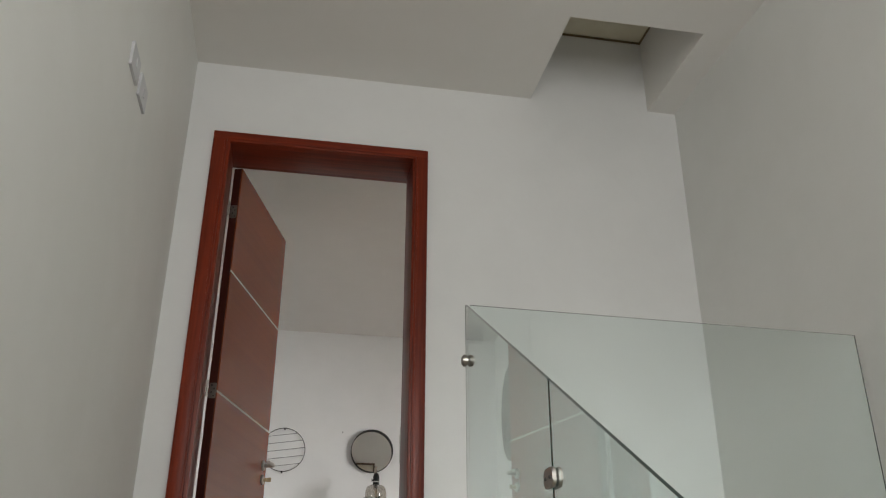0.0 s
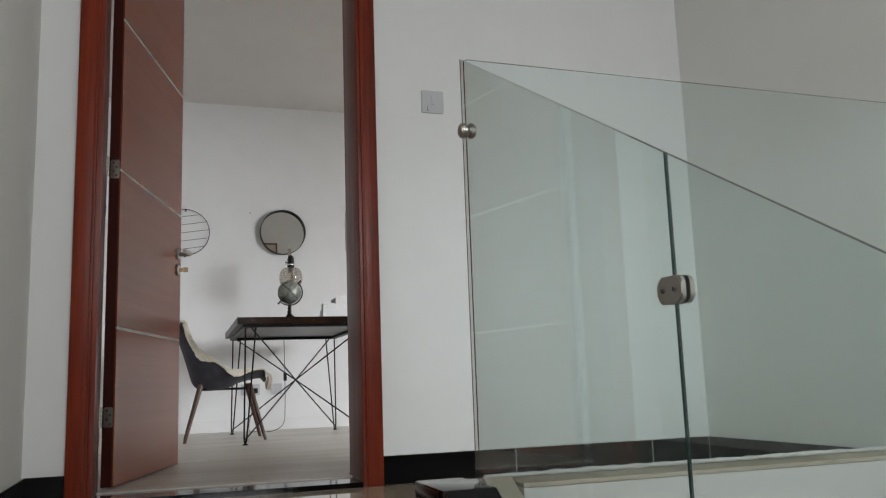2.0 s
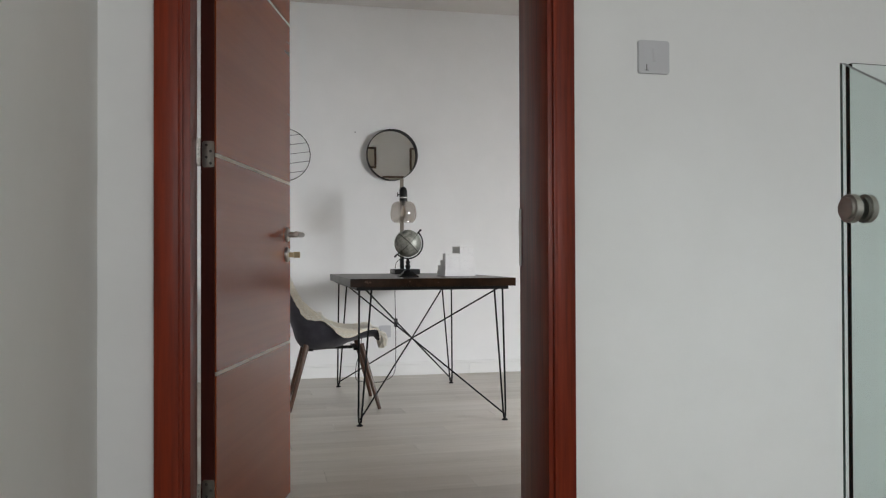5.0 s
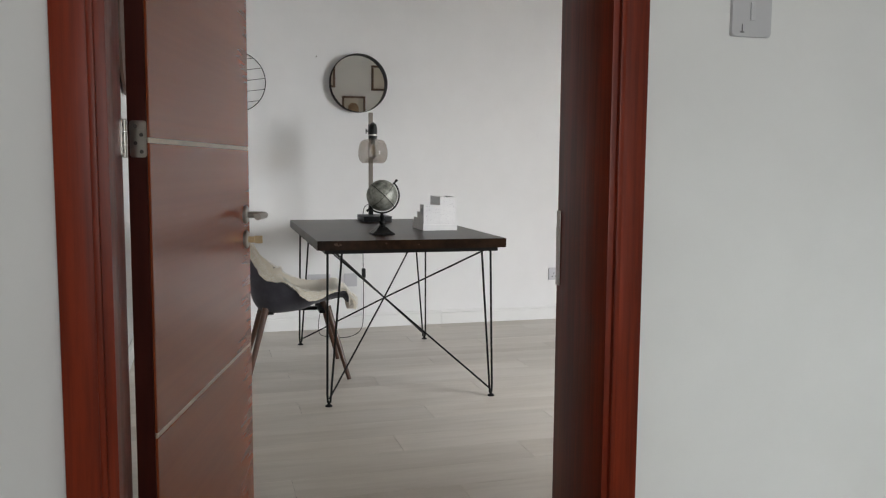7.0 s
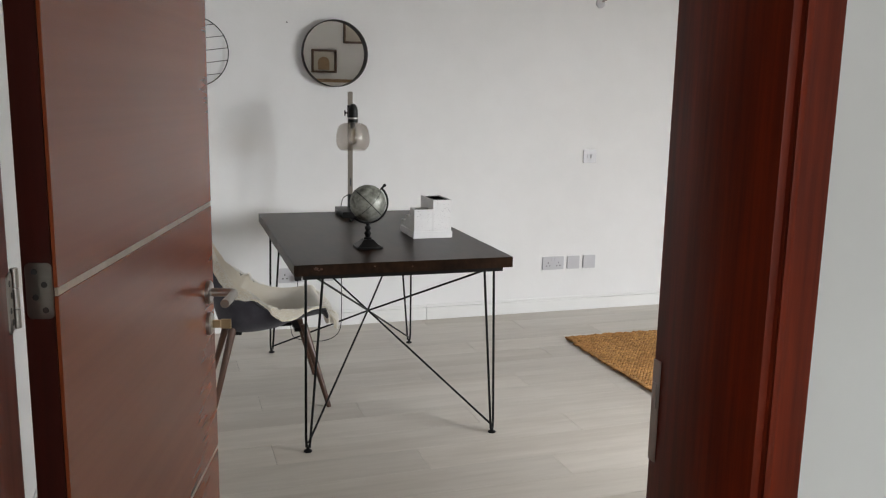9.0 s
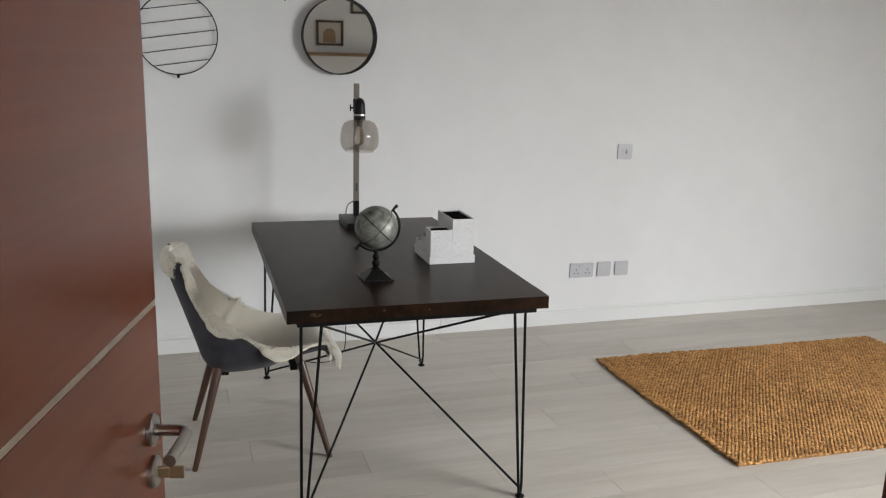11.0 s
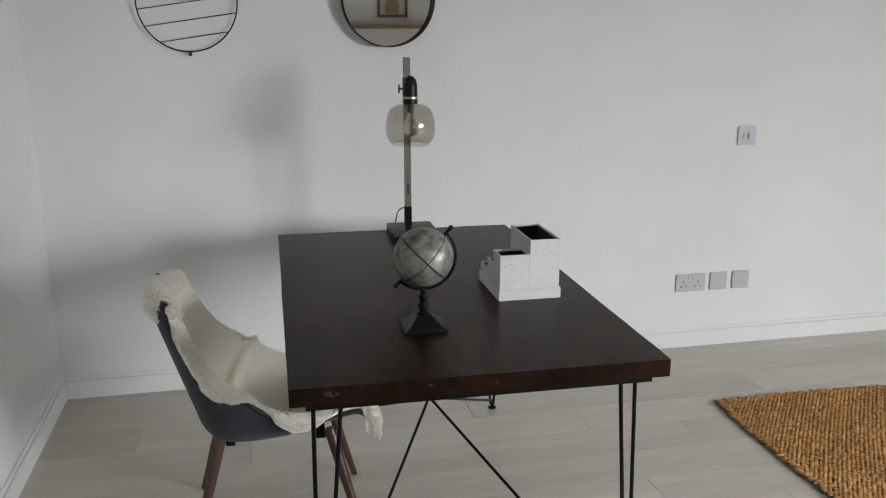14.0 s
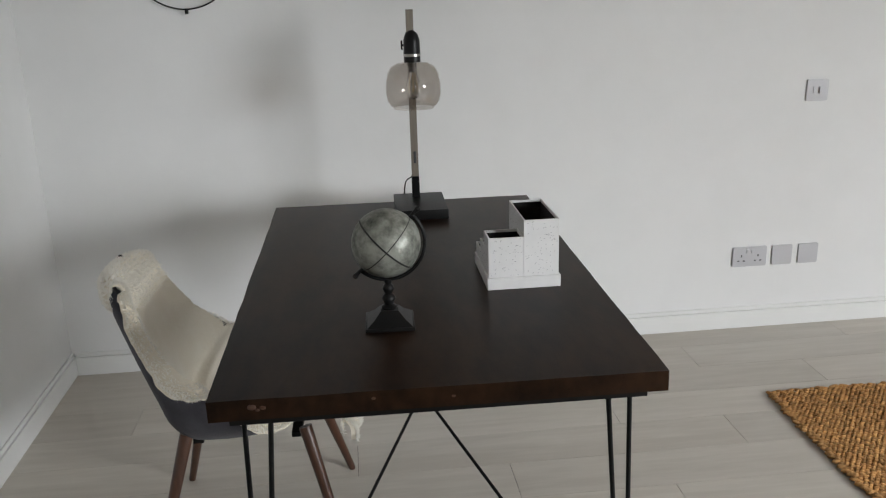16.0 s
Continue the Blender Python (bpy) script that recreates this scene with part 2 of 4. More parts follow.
def tube(bm, pts, r, n=8, caps=True):
    """A round bar through points; r is one radius or one for each point."""
    pts = [Vector(p) for p in pts]
    rs = r if isinstance(r, (list, tuple)) else [r] * len(pts)
    rings = []
    up = None
    for i, p in enumerate(pts):
        a, c = pts[max(i - 1, 0)], pts[min(i + 1, len(pts) - 1)]
        d = (c - a).normalized()
        if up is None:
            up = d.orthogonal().normalized()
        up = (up - d * up.dot(d)).normalized()
        side = d.cross(up)
        rings.append([bm.verts.new(p + rs[i] * (math.cos(2 * math.pi * k / n) * up + math.sin(2 * math.pi * k / n) * side)) for k in range(n)])
    for a, c in zip(rings, rings[1:]):
        for k in range(n):
            bm.faces.new((a[k], a[(k + 1) % n], c[(k + 1) % n], c[k]))
    if caps:
        bm.faces.new(list(reversed(rings[0])))
        bm.faces.new(rings[-1])


def ring(bm, centre, ax, ay, radius, r, n=48, k=8):
    """A closed hoop in the plane of ax and ay."""
    c, ax, ay = Vector(centre), Vector(ax), Vector(ay)
    az = ax.cross(ay)
    loops = []
    for i in range(n):
        a = 2 * math.pi * i / n
        d = math.cos(a) * ax + math.sin(a) * ay
        loops.append([bm.verts.new(c + d * (radius + r * math.cos(2 * math.pi * j / k)) + az * r * math.sin(2 * math.pi * j / k)) for j in range(k)])
    for i in range(n):
        a, b2 = loops[i], loops[(i + 1) % n]
        for j in range(k):
            bm.faces.new((a[j], b2[j], b2[(j + 1) % k], a[(j + 1) % k]))


def lathe(bm, profile, n=40, m=None, closed=False):
    """A turned body from (radius, height) pairs."""
    rows = []
    for r, z in profile:
        rows.append([bm.verts.new((r * math.cos(2 * math.pi * k / n), r * math.sin(2 * math.pi * k / n), z)) for k in range(n)])
    pairs = list(zip(rows, rows[1:])) + ([(rows[-1], rows[0])] if closed else [])
    for a, b2 in pairs:
        for k in range(n):
            bm.faces.new((a[k], a[(k + 1) % n], b2[(k + 1) % n], b2[k]))
    if not closed:
        bm.faces.new(list(reversed(rows[0])))
        bm.faces.new(rows[-1])
    if m is not None:
        bmesh.ops.transform(bm, matrix=m, verts=[v for row in rows for v in row])


def mesh_of(name, bm, material, smooth=None):
    me = bpy.data.meshes.new(name)
    bmesh.ops.recalc_face_normals(bm, faces=bm.faces)
    bm.to_mesh(me)
    bm.free()
    me.materials.append(material)
    if smooth is not None:
        me.polygons.foreach_set("use_smooth", [True] * len(me.polygons))
        me.set_sharp_from_angle(angle=radians(smooth))
    return me


def part(name, bm, material, parent=None, label="", smooth=None):
    ob = new(name, mesh_of(name, bm, material, smooth))
    if parent is not None:
        ob.parent = parent
    return tagged(ob, label)


def thing(name, label, category, at=(0, 0, 0), turn=0.0, group=""):
    ob = new(name)
    ob.empty_display_size = 0.1
    ob.matrix_basis = pose(*at, 0, 0, turn)
    return tagged(ob, label, category, group)


def block(name, x0, x1, y0, y1, z0, z1, material, parent=None, bevel=0.0, label=""):
    bm = bmesh.new()
    box(bm, x0, x1, y0, y1, z0, z1, bevel)
    return part(name, bm, material, parent, label)


def structure(name, boxes, material, bevel=0.0, label="", category=""):
    bm = bmesh.new()
    for b in boxes:
        box(bm, *b, bevel=bevel)
    ob = part(name, bm, material)
    return tagged(ob, label, category, kind="structure")


# ---- plan ----
LAND = -0.022            # landing level; the room's floor is 0
WALL_Y, ROOM_Y = 3.345, 3.612   # the wall with the door: stair side and room side
LEFT, RIGHT = -0.63, 1.87      # stairwell walls
RLEFT, RRIGHT, FAR = -0.69, 5.60, 7.425
WX0, WX1, WZ0, WZ1 = 2.75, 4.85, 0.35, 1.84   # the study window in the door wall
TOP = 2.708
JL, JR, HEAD = -0.425, 0.446, 2.266
STOP_Y = 3.562   # clear opening of the door frame

structure("wall_door", [(-1.0, -0.488, WALL_Y, ROOM_Y, -3.2, 3.3), (0.506, 2.7, WALL_Y, ROOM_Y, -3.2, 3.3), (-0.488, 0.506, WALL_Y, ROOM_Y, 2.310, 3.3), (-0.488, 0.506, WALL_Y, ROOM_Y, -3.2, -0.03)], PAINT,
          label="white painted wall around the open door", category="wall")
structure("wall_stair_left", [(-0.83, LEFT, -1.9, WALL_Y, -3.2, 3.3)], STAIR_PAINT, label="white painted wall beside the stairs", category="wall")
structure("wall_stair_right", [(RIGHT, RIGHT + 0.2, -1.9, WALL_Y, -3.2, 3.3)], STAIR_PAINT, label="off-white painted wall of the stairwell", category="wall")
structure("wall_stair_back", [(LEFT, 0.0, -1.9, -1.7, -3.2, TOP), (1.1, RIGHT, -1.9, -1.7, -3.2, TOP), (0.0, 1.1, -1.9, -1.7, -3.2, 0.5), (0.0, 1.1, -1.9, -1.7, 2.2, TOP)], STAIR_PAINT,
          label="white painted wall behind the half landing", category="wall")
# ceiling over the stairs with the hatch shaft
HX0, HX1, HY0, HZ = 1.063, 1.712, 2.685, 3.16
structure("ceiling_stairs", [(LEFT, HX0, -1.9, WALL_Y, TOP, TOP + 0.1), (HX1, RIGHT, -1.9, WALL_Y, TOP, TOP + 0.1), (HX0, HX1, -1.9, HY0, TOP, TOP + 0.1),
                             (HX0 - 0.1, HX0, HY0 - 0.1, WALL_Y, TOP + 0.1, HZ + 0.1), (HX1, HX1 + 0.1, HY0 - 0.1, WALL_Y, TOP + 0.1, HZ + 0.1), (HX0, HX1, HY0 - 0.1, HY0, TOP + 0.1, HZ + 0.1)], CEILING,
          label="white painted ceiling with a square hatch shaft", category="ceiling")
hatch = thing("ceiling_hatch", "closed cream hatch panel at the top of a ceiling shaft", "hatch", (0, 0, 0))
block("panel", HX0, HX1, HY0, WALL_Y, HZ, HZ + 0.03, HATCH, hatch)
# dark brown strips along three edges of the panel
for x0, x1, y0, y1 in ((HX0, HX1, WALL_Y - 0.007, WALL_Y - 0.001), (HX0 + 0.001, HX0 + 0.007, HY0, WALL_Y - 0.008), (HX1 - 0.007, HX1 - 0.001, HY0, WALL_Y - 0.008)):
    block("seal", x0, x1, y0, y1, HZ - 0.012, HZ - 0.001, HATCH_STRIP, hatch, label="dark brown edge strip")

# room shell
structure("wall_door_end", [(2.7, WX0, WALL_Y, ROOM_Y, -3.2, 3.3), (WX1, RRIGHT + 0.2, WALL_Y, ROOM_Y, -3.2, 3.3), (WX0, WX1, WALL_Y, ROOM_Y, -3.2, WZ0), (WX0, WX1, WALL_Y, ROOM_Y, WZ1, 3.3)], PAINT,
          label="white painted end of the door wall with a wide window", category="wall")
structure("wall_left", [(RLEFT - 0.2, RLEFT, ROOM_Y, FAR + 0.2, -0.3, 3.3)], PAINT, label="white painted side wall of the study", category="wall")
structure("wall_far", [(RLEFT, RRIGHT, FAR, FAR + 0.2, -0.3, 3.3)], PAINT, label="white painted wall behind the desk", category="wall")
structure("wall_right", [(RRIGHT, RRIGHT + 0.2, ROOM_Y, FAR + 0.2, -0.3, 3.3)], PAINT, label="white painted end wall of the study", category="wall")
structure("ceiling", [(RLEFT, RRIGHT, ROOM_Y, FAR, TOP, TOP + 0.1)], ROOM_CEILING, label="off-white painted ceiling of the study", category="ceiling")


def window(name, at, turn, wide, high, label, glazed=True):
    w = thing(name, label, "window", at, turn)
    w["kind"] = "structure"
    bm = bmesh.new()
    for x0, x1, z0, z1 in ((-wide / 2, wide / 2, 0, 0.06), (-wide / 2, wide / 2, high - 0.06, high), (-wide / 2, -wide / 2 + 0.06, 0.06, high - 0.06), (wide / 2 - 0.06, wide / 2, 0.06, high - 0.06), (-0.03, 0.03, 0.06, high - 0.06)):
        box(bm, x0, x1, 0.09, 0.15, z0, z1)
    part("window_frame", bm, BLADE, w)
    for x0, x1 in ((-wide / 2 + 0.06, -0.03), (0.03, wide / 2 - 0.06)) if glazed else ():
        bm = bmesh.new()
        box(bm, x0, x1, 0.117, 0.123, 0.06, high - 0.06)
        part("pane", bm, CLEAR, w).visible_shadow = False
    return w


window("window_1", ((WX0 + WX1) / 2, ROOM_Y, WZ0), 180, WX1 - WX0, WZ1 - WZ0, "wide white-framed window standing open to the daylight", glazed=False)
window("window_2", (0.55, -1.7, 0.5), 180, 1.1, 1.7, "white-framed window over the half landing")

# stairs and lower floors
NOSE, GOING, RISE = 2.075, 0.30, 0.17
bm = bmesh.new()
for k in range(1, 8):
    box(bm, LEFT, 0.345, NOSE - GOING * k, NOSE - GOING * (k - 1), -3.1, LAND - RISE * k)
tagged(part("stair_flight", bm, TILE), "flight of polished cream tiled steps", "stairs", kind="structure")
structure("floor_half_landing", [(LEFT, RIGHT, -1.9, NOSE - GOING * 7, -3.1, LAND - RISE * 8)], TILE, label="polished cream half landing", category="floor")
structure("floor_lower", [(0.56, RIGHT, NOSE - GOING * 7, 2.20, -3.2, -3.1)], TILE, label="polished cream floor at the foot of the stairwell", category="floor")
structure("landing_slab", [(LEFT, 0.345, NOSE, WALL_Y, -3.1, LAND - 0.012), (0.345, RIGHT, 2.20, WALL_Y, -3.1, LAND - 0.012)], GROUT, label="landing floor bed with pale grout", category="floor")

# low kerb under the glass: black tiled head, sloping string, pale rim
kerb = thing("stair_kerb", "low kerb of black glossy tile with cream painted rim under the glass", "kerb")
kerb["kind"] = "structure"
KT = 0.099


def prism(bm, outline, x0, x1):
    """A body with the outline (y, z) between two x."""
    a = [bm.verts.new((x0, y, z)) for y, z in outline]
    b2 = [bm.verts.new((x1, y, z)) for y, z in outline]
    bm.faces.new(a)
    bm.faces.new(list(reversed(b2)))
    for i in range(len(a)):
        j = (i + 1) % len(a)
        bm.faces.new((a[j], a[i], b2[i], b2[j]))


SL = RISE / GOING
bm = bmesh.new()
box(bm, 0.348, 0.470, 2.13, 2.347, LAND - 0.2, KT, 0.006)
part("head_tile", bm, BLACK_TILE, kerb, smooth=40)
bm = bmesh.new()
box(bm, 0.470, 0.560, 2.22, 2.335, LAND - 0.2, KT - 0.004, 0.004)
part("head_tile", bm, BLACK_TILE, kerb, smooth=40)
LOW = 2.13 - 2.30
for y0, y1 in ((2.128, 1.55), (1.546, 0.97), (0.966, 0.39), (0.386, LOW)):
    bm = bmesh.new()
    z0, z1 = KT - SL * (2.13 - y0), KT - SL * (2.13 - y1)
    prism(bm, [(y0, z0), (y1, z1), (y1, z1 - 0.016), (y0, z0 - 0.016)], 0.352, 0.468)
    part("string_tile", bm, BLACK_TILE, kerb)
bm = bmesh.new()
prism(bm, [(2.128, KT - 0.016), (LOW, KT - 0.016 - SL * 2.30), (LOW, KT - 0.34 - SL * 2.30), (2.128, KT - 0.34)], 0.356, 0.466)
part("string_face", bm, BLACK_TILE, kerb)
bm = bmesh.new()
prism(bm, [(2.215, KT + 0.01), (LOW, KT + 0.01 - SL * (2.215 - LOW)), (LOW, KT - 0.055 - SL * (2.215 - LOW)), (2.215, KT - 0.055)], 0.4685, 0.545)
part("rim", bm, CREAM, kerb, "cream painted rim")
bm = bmesh.new()
prism(bm, [(2.215, KT - 0.056), (LOW, KT - 0.056 - SL * (2.215 - LOW)), (LOW, KT - 0.5 - SL * (2.215 - LOW)), (2.215, KT - 0.5)], 0.47, 0.544)
part("outer_face", bm, STAIR_PAINT, kerb, "white painted face")
bm = bmesh.new()
box(bm, 0.562, RIGHT, 2.150, 2.295, KT - 0.010, KT, 0.002)
box(bm, 0.562, RIGHT, 2.206, 2.294, LAND - 0.02, KT - 0.0105)
box(bm, 0.5465, 0.5615, 2.150, 2.2185, KT - 0.010, KT, 0.002)
part("rim", bm, CREAM, kerb, "cream painted rim")
structure("wall_under_landing", [(0.5465, RIGHT, 2.149, 2.204, -3.1, KT - 0.011)], STAIR_PAINT, label="white painted wall below the landing edge", category="wall")


# ---- glass balustrade ----
def pane_mesh(bm, corners, normal, thick):
    nrm = Vector(normal) * thick / 2
    a = [bm.verts.new(Vector(c) - nrm) for c in corners]
    b2 = [bm.verts.new(Vector(c) + nrm) for c in corners]
    bm.faces.new(a)
    bm.faces.new(list(reversed(b2)))
    for i in range(len(a)):
        j = (i + 1) % len(a)
        bm.faces.new((a[j], a[i], b2[i], b2[j])).material_index = 1


def glass_pane(name, corners, normal, parent, thick=0.008):
    bm = bmesh.new()
    pane_mesh(bm, corners, normal, thick)
    ob = part(name, bm, STAIR_GLASS, parent)
    ob.data.materials.append(GLASS_EDGE)
    ob.visible_shadow = False
    return ob


GX, GY = 0.477, 2.268


def gx(y):
    return GX - 0.0208 * (GY - y)


RAIL = 0.550
rail = thing("glass_balustrade", "frameless green-tinted glass balustrade with steel clamps on the stair kerb", "balustrade", (0, 0, 0))


def top_z(y):
    return 1.119 - RAIL * (GY - y)


def foot_z(y):
    return KT + 0.012 - SL * (2.215 - y)


for y0, y1 in ((GY, 1.3875), (1.3825, 0.53), (0.522, -0.02)):
    glass_pane("sloping_pane", [(gx(y0), y0, KT + 0.012 if y0 == GY else foot_z(y0)), (gx(y0), y0, top_z(y0)), (gx(y1), y1, top_z(y1)), (gx(y1), y1, foot_z(y1))], (1, 0, 0), rail)
glass_pane("guard_pane", [(GX + 0.012, GY, KT + 0.004), (RIGHT - 0.018, GY, KT + 0.004), (RIGHT - 0.018, GY, 1.104), (GX + 0.012, GY, 1.119)], (0, 1, 0), rail)


def rounded_plate(bm, half_w, half_h, thick, r, m, n=6):
    outline = []
    for cx, cz, a0 in ((half_w - r, half_h - r, 0), (-half_w + r, half_h - r, 90), (-half_w + r, -half_h + r, 180), (half_w - r, -half_h + r, 270)):
        for k in range(n + 1):
            a = radians(a0 + 90 * k / n)
            outline.append((cx + r * math.cos(a), cz + r * math.sin(a)))
    a = [bm.verts.new((x, -thick, z)) for x, z in outline]
    b2 = [bm.verts.new((x, 0, z)) for x, z in outline]
    fa = bm.faces.new(a)
    bm.faces.new(list(reversed(b2)))
    for i in range(len(a)):
        j = (i + 1) % len(a)
        bm.faces.new((a[j], a[i], b2[i], b2[j]))
    bmesh.ops.bevel(bm, geom=list(fa.edges), offset=thick * 0.25, segments=2, affect="EDGES")
    bmesh.ops.transform(bm, matrix=m, verts=bm.verts)


for y, z in ((1.385, 0.438), (0.526, -0.04)):
    for side, deg in ((-1, -90), (1, 90)):
        bm = bmesh.new()
        rounded_plate(bm, 0.029, 0.0190, 0.008, 0.012, pose(gx(y) + side * 0.0055, y, z, 0, 0, deg))
        clamp = part("clamp", bm, STEEL, rail, "brushed steel clamp plate", smooth=40)
        for dy in (-0.014, 0.014):
            bm = bmesh.new()
            bmesh.ops.create_cone(bm, cap_ends=True, segments=14, radius1=0.0038, radius2=0.0034, depth=0.004, matrix=pose(gx(y) + side * 0.0140, y + dy, z, 0, 90 * side, 0))
            part("bolt", bm, SCREW, clamp)
# corner clamp: a round steel stud through both panes
bm = bmesh.new()
bmesh.ops.create_cone(bm, cap_ends=True, segments=28, radius1=0.019, radius2=0.018, depth=0.016, matrix=pose(GX - 0.0135, GY - 0.030, 0.925, 0, -90, 0))
bmesh.ops.bevel(bm, geom=[e for e in bm.edges if e.calc_face_angle(0) > 0.8], offset=0.004, segments=2, affect="EDGES")
part("corner_stud", bm, STEEL, rail, "round steel stud", smooth=40)
bm = bmesh.new()
bmesh.ops.create_cone(bm, cap_ends=True, segments=28, radius1=0.019, radius2=0.018, depth=0.016, matrix=pose(GX + 0.0140, GY - 0.030, 0.925, 0, 90, 0))
bmesh.ops.bevel(bm, geom=[e for e in bm.edges if e.calc_face_angle(0) > 0.8], offset=0.004, segments=2, affect="EDGES")
part("corner_stud", bm, STEEL, rail, "round steel stud", smooth=40)
# uneven silicone beads
bm = bmesh.new()
pts = [(GX + 0.02 + 0.02 * i, GY - 0.008 + 0.002 * random.random(), KT + 0.006 + 0.002 * random.random()) for i in range(67)]
tube(bm, pts, [0.004 + 0.004 * random.random() for _ in pts], 6)
part("bead", bm, SILICONE, rail, "uneven white silicone bead", smooth=60)
bm = bmesh.new()
pts = [(gx(2.21 - 0.02 * i) - 0.006, 2.21 - 0.02 * i, foot_z(2.21 - 0.02 * i) + 0.001) for i in range(112)]
tube(bm, pts, [0.003 + 0.002 * random.random() for _ in pts], 6)
part("bead", bm, GROUT, rail, "grey sealant bead", smooth=60)

# ---- door frame and door ----
dframe = thing("door_frame", "polished red mahogany door frame with grooved casing", "door frame")
dframe["kind"] = "structure"


def casing(x0, x1, z0, z1, upright, y0, y1):
    bm = bmesh.new()
    box(bm, x0, x1, y0, y1, z0, z1, 0.004)
    return part("casing", bm, MAHOGANY if upright else MAHOGANY_HEAD, dframe, smooth=40)


for y0, y1, xl, xr, zh in ((WALL_Y - 0.024, WALL_Y - 0.0005, JL - 0.016, JR + 0.012, HEAD + 0.010), (ROOM_Y + 0.0005, ROOM_Y + 0.016, -0.476, 0.490, 2.290)):
    floor_z = LAND if y0 < WALL_Y else 0
    casing(-0.506, xl, floor_z, zh, True, y0, y1)
    casing(xr, 0.518, floor_z, zh, True, y0, y1)
    casing(-0.506, 0.518, zh + 0.0005, 2.316, False, y0, y1)
# a raised bead on the casing faces the stairs
for x0, x1 in ((-0.452, JL - 0.017), (JR + 0.013, JR + 0.023)):
    bm = bmesh.new()
    box(bm, x0, x1, WALL_Y - 0.0275, WALL_Y - 0.0243, LAND, HEAD + 0.009, 0.0015)
    part("bead", bm, MAHOGANY, dframe, smooth=40)
# lining: a thin back board and a thick stop in front of the rebate
for x0, x1, s0, s1 in ((-0.4875, -0.472, -0.4715, JL), (0.486, 0.5055, JR, 0.4855)):
    bm = bmesh.new()
    box(bm, x0, x1, WALL_Y, ROOM_Y, LAND, 2.309)
    part("jamb", bm, MAHOGANY, dframe, smooth=40)
    bm = bmesh.new()
    box(bm, s0, s1, WALL_Y - 0.018, STOP_Y, LAND, HEAD, 0.003)
    part("stop", bm, MAHOGANY, dframe, smooth=40)
bm = bmesh.new()
box(bm, -0.4715, 0.4855, WALL_Y - 0.018, STOP_Y, HEAD + 0.0005, 2.3085, 0.003)
part("stop", bm, MAHOGANY_HEAD, dframe, smooth=40)
bm = bmesh.new()
box(bm, -0.4715, 0.4855, STOP_Y + 0.0005, ROOM_Y, 2.285, 2.3085, 0.003)
part("head", bm, MAHOGANY_HEAD, dframe, smooth=40)
# strike plate
bm = bmesh.new()
box(bm, JR - 0.0030, JR - 0.0005, STOP_Y - 0.020, STOP_Y - 0.002, 0.84, 1.00, 0.001)
box(bm, JR - 0.005, JR - 0.0031, STOP_Y - 0.016, STOP_Y - 0.006, 0.925, 0.965)
part("strike_plate", bm, STEEL, dframe, "steel strike plate")
structure("threshold", [(JL + 0.0005, JR - 0.0005, WALL_Y - 0.0175, 3.5120, -0.030, -0.005)], BLACK_TILE, bevel=0.002, label="black glossy stone door threshold", category="threshold")

structure("laminate_edge", [(JL + 0.0005, JR - 0.0005, 3.5125, ROOM_Y - 0.0005, -0.030, 0.0)], PLANK, label="cut edge of the pale laminate at the doorway", category="floor")
A = Vector((-0.380, 3.605, 0))
B = Vector((-0.154, 4.450, 0))
ang = math.degrees(math.atan2(B.y - A.y, B.x - A.x))
LEN = (B - A).length
door = thing("door", "open red-brown veneered flush door with three pale inlay strips", "door", (A.x, A.y, 0.006), ang)
# local: x along the leaf, the seen face at y = 0, thickness towards +y
STRIPS = (0.552, 1.132, 1.716)
zs = [0.0] + [z for s in STRIPS for z in (s - 0.0055, s + 0.0055)] + [2.272]
bm = bmesh.new()
box(bm, 0.002, LEN - 0.002, 0.002, 0.040, 0.0, 2.272)
part("core", bm, VENEER_EDGE, door, "dark red lacquered edge")
for i in range(0, len(zs), 2):
    bm = bmesh.new()
    box(bm, 0, LEN, -0.001, 0.004, zs[i], zs[i + 1], 0.0008)
    part("panel", bm, VENEER, door)
for s in STRIPS:
    block("inlay", 0.0005, LEN - 0.0005, -0.0002, 0.0035, s - 0.005, s + 0.005, INLAY, door, label="pale inlay strip")
block("edge_band", -0.0015, 0.0015, 0.0045, 0.0405, 0, 2.272, VENEER_EDGE, door)


def handle_set(z, lever):
    x = LEN - 0.065
    bm = bmesh.new()
    lathe(bm, [(0.0, 0.0), (0.026, 0.0), (0.026, 0.007), (0.023, 0.010), (0.012, 0.0105), (0.0, 0.0105)], 32, pose(x, -0.001, z, 90, 0, 0))
    rose = part("rosette", bm, STEEL, door, "round brushed steel rosette", smooth=40)
    bm = bmesh.new()
    if lever:
        pts = [(x, -0.010, z), (x, -0.048, z)]
        pts += [(x - 0.014 * (1 - math.cos(a)), -0.048 - 0.014 * math.sin(a), z) for a in (0.5, 1.0, 1.57)]
        pts += [(x - 0.06, -0.062, z), (x - 0.105, -0.060, z)]
        tube(bm, pts, 0.0095, 14)
        part("lever", bm, STEEL, rose, "round steel lever", smooth=50)
    else:
        box(bm, x - 0.004, x + 0.004, -0.030, -0.010, z - 0.009, z + 0.009, 0.002)
        box(bm, x - 0.002, x + 0.002, -0.052, -0.029, z - 0.011, z + 0.011, 0.0012)
        part("key", bm, BRASS, rose, "small brass key")


handle_set(0.942, True)
handle_set(0.870, False)


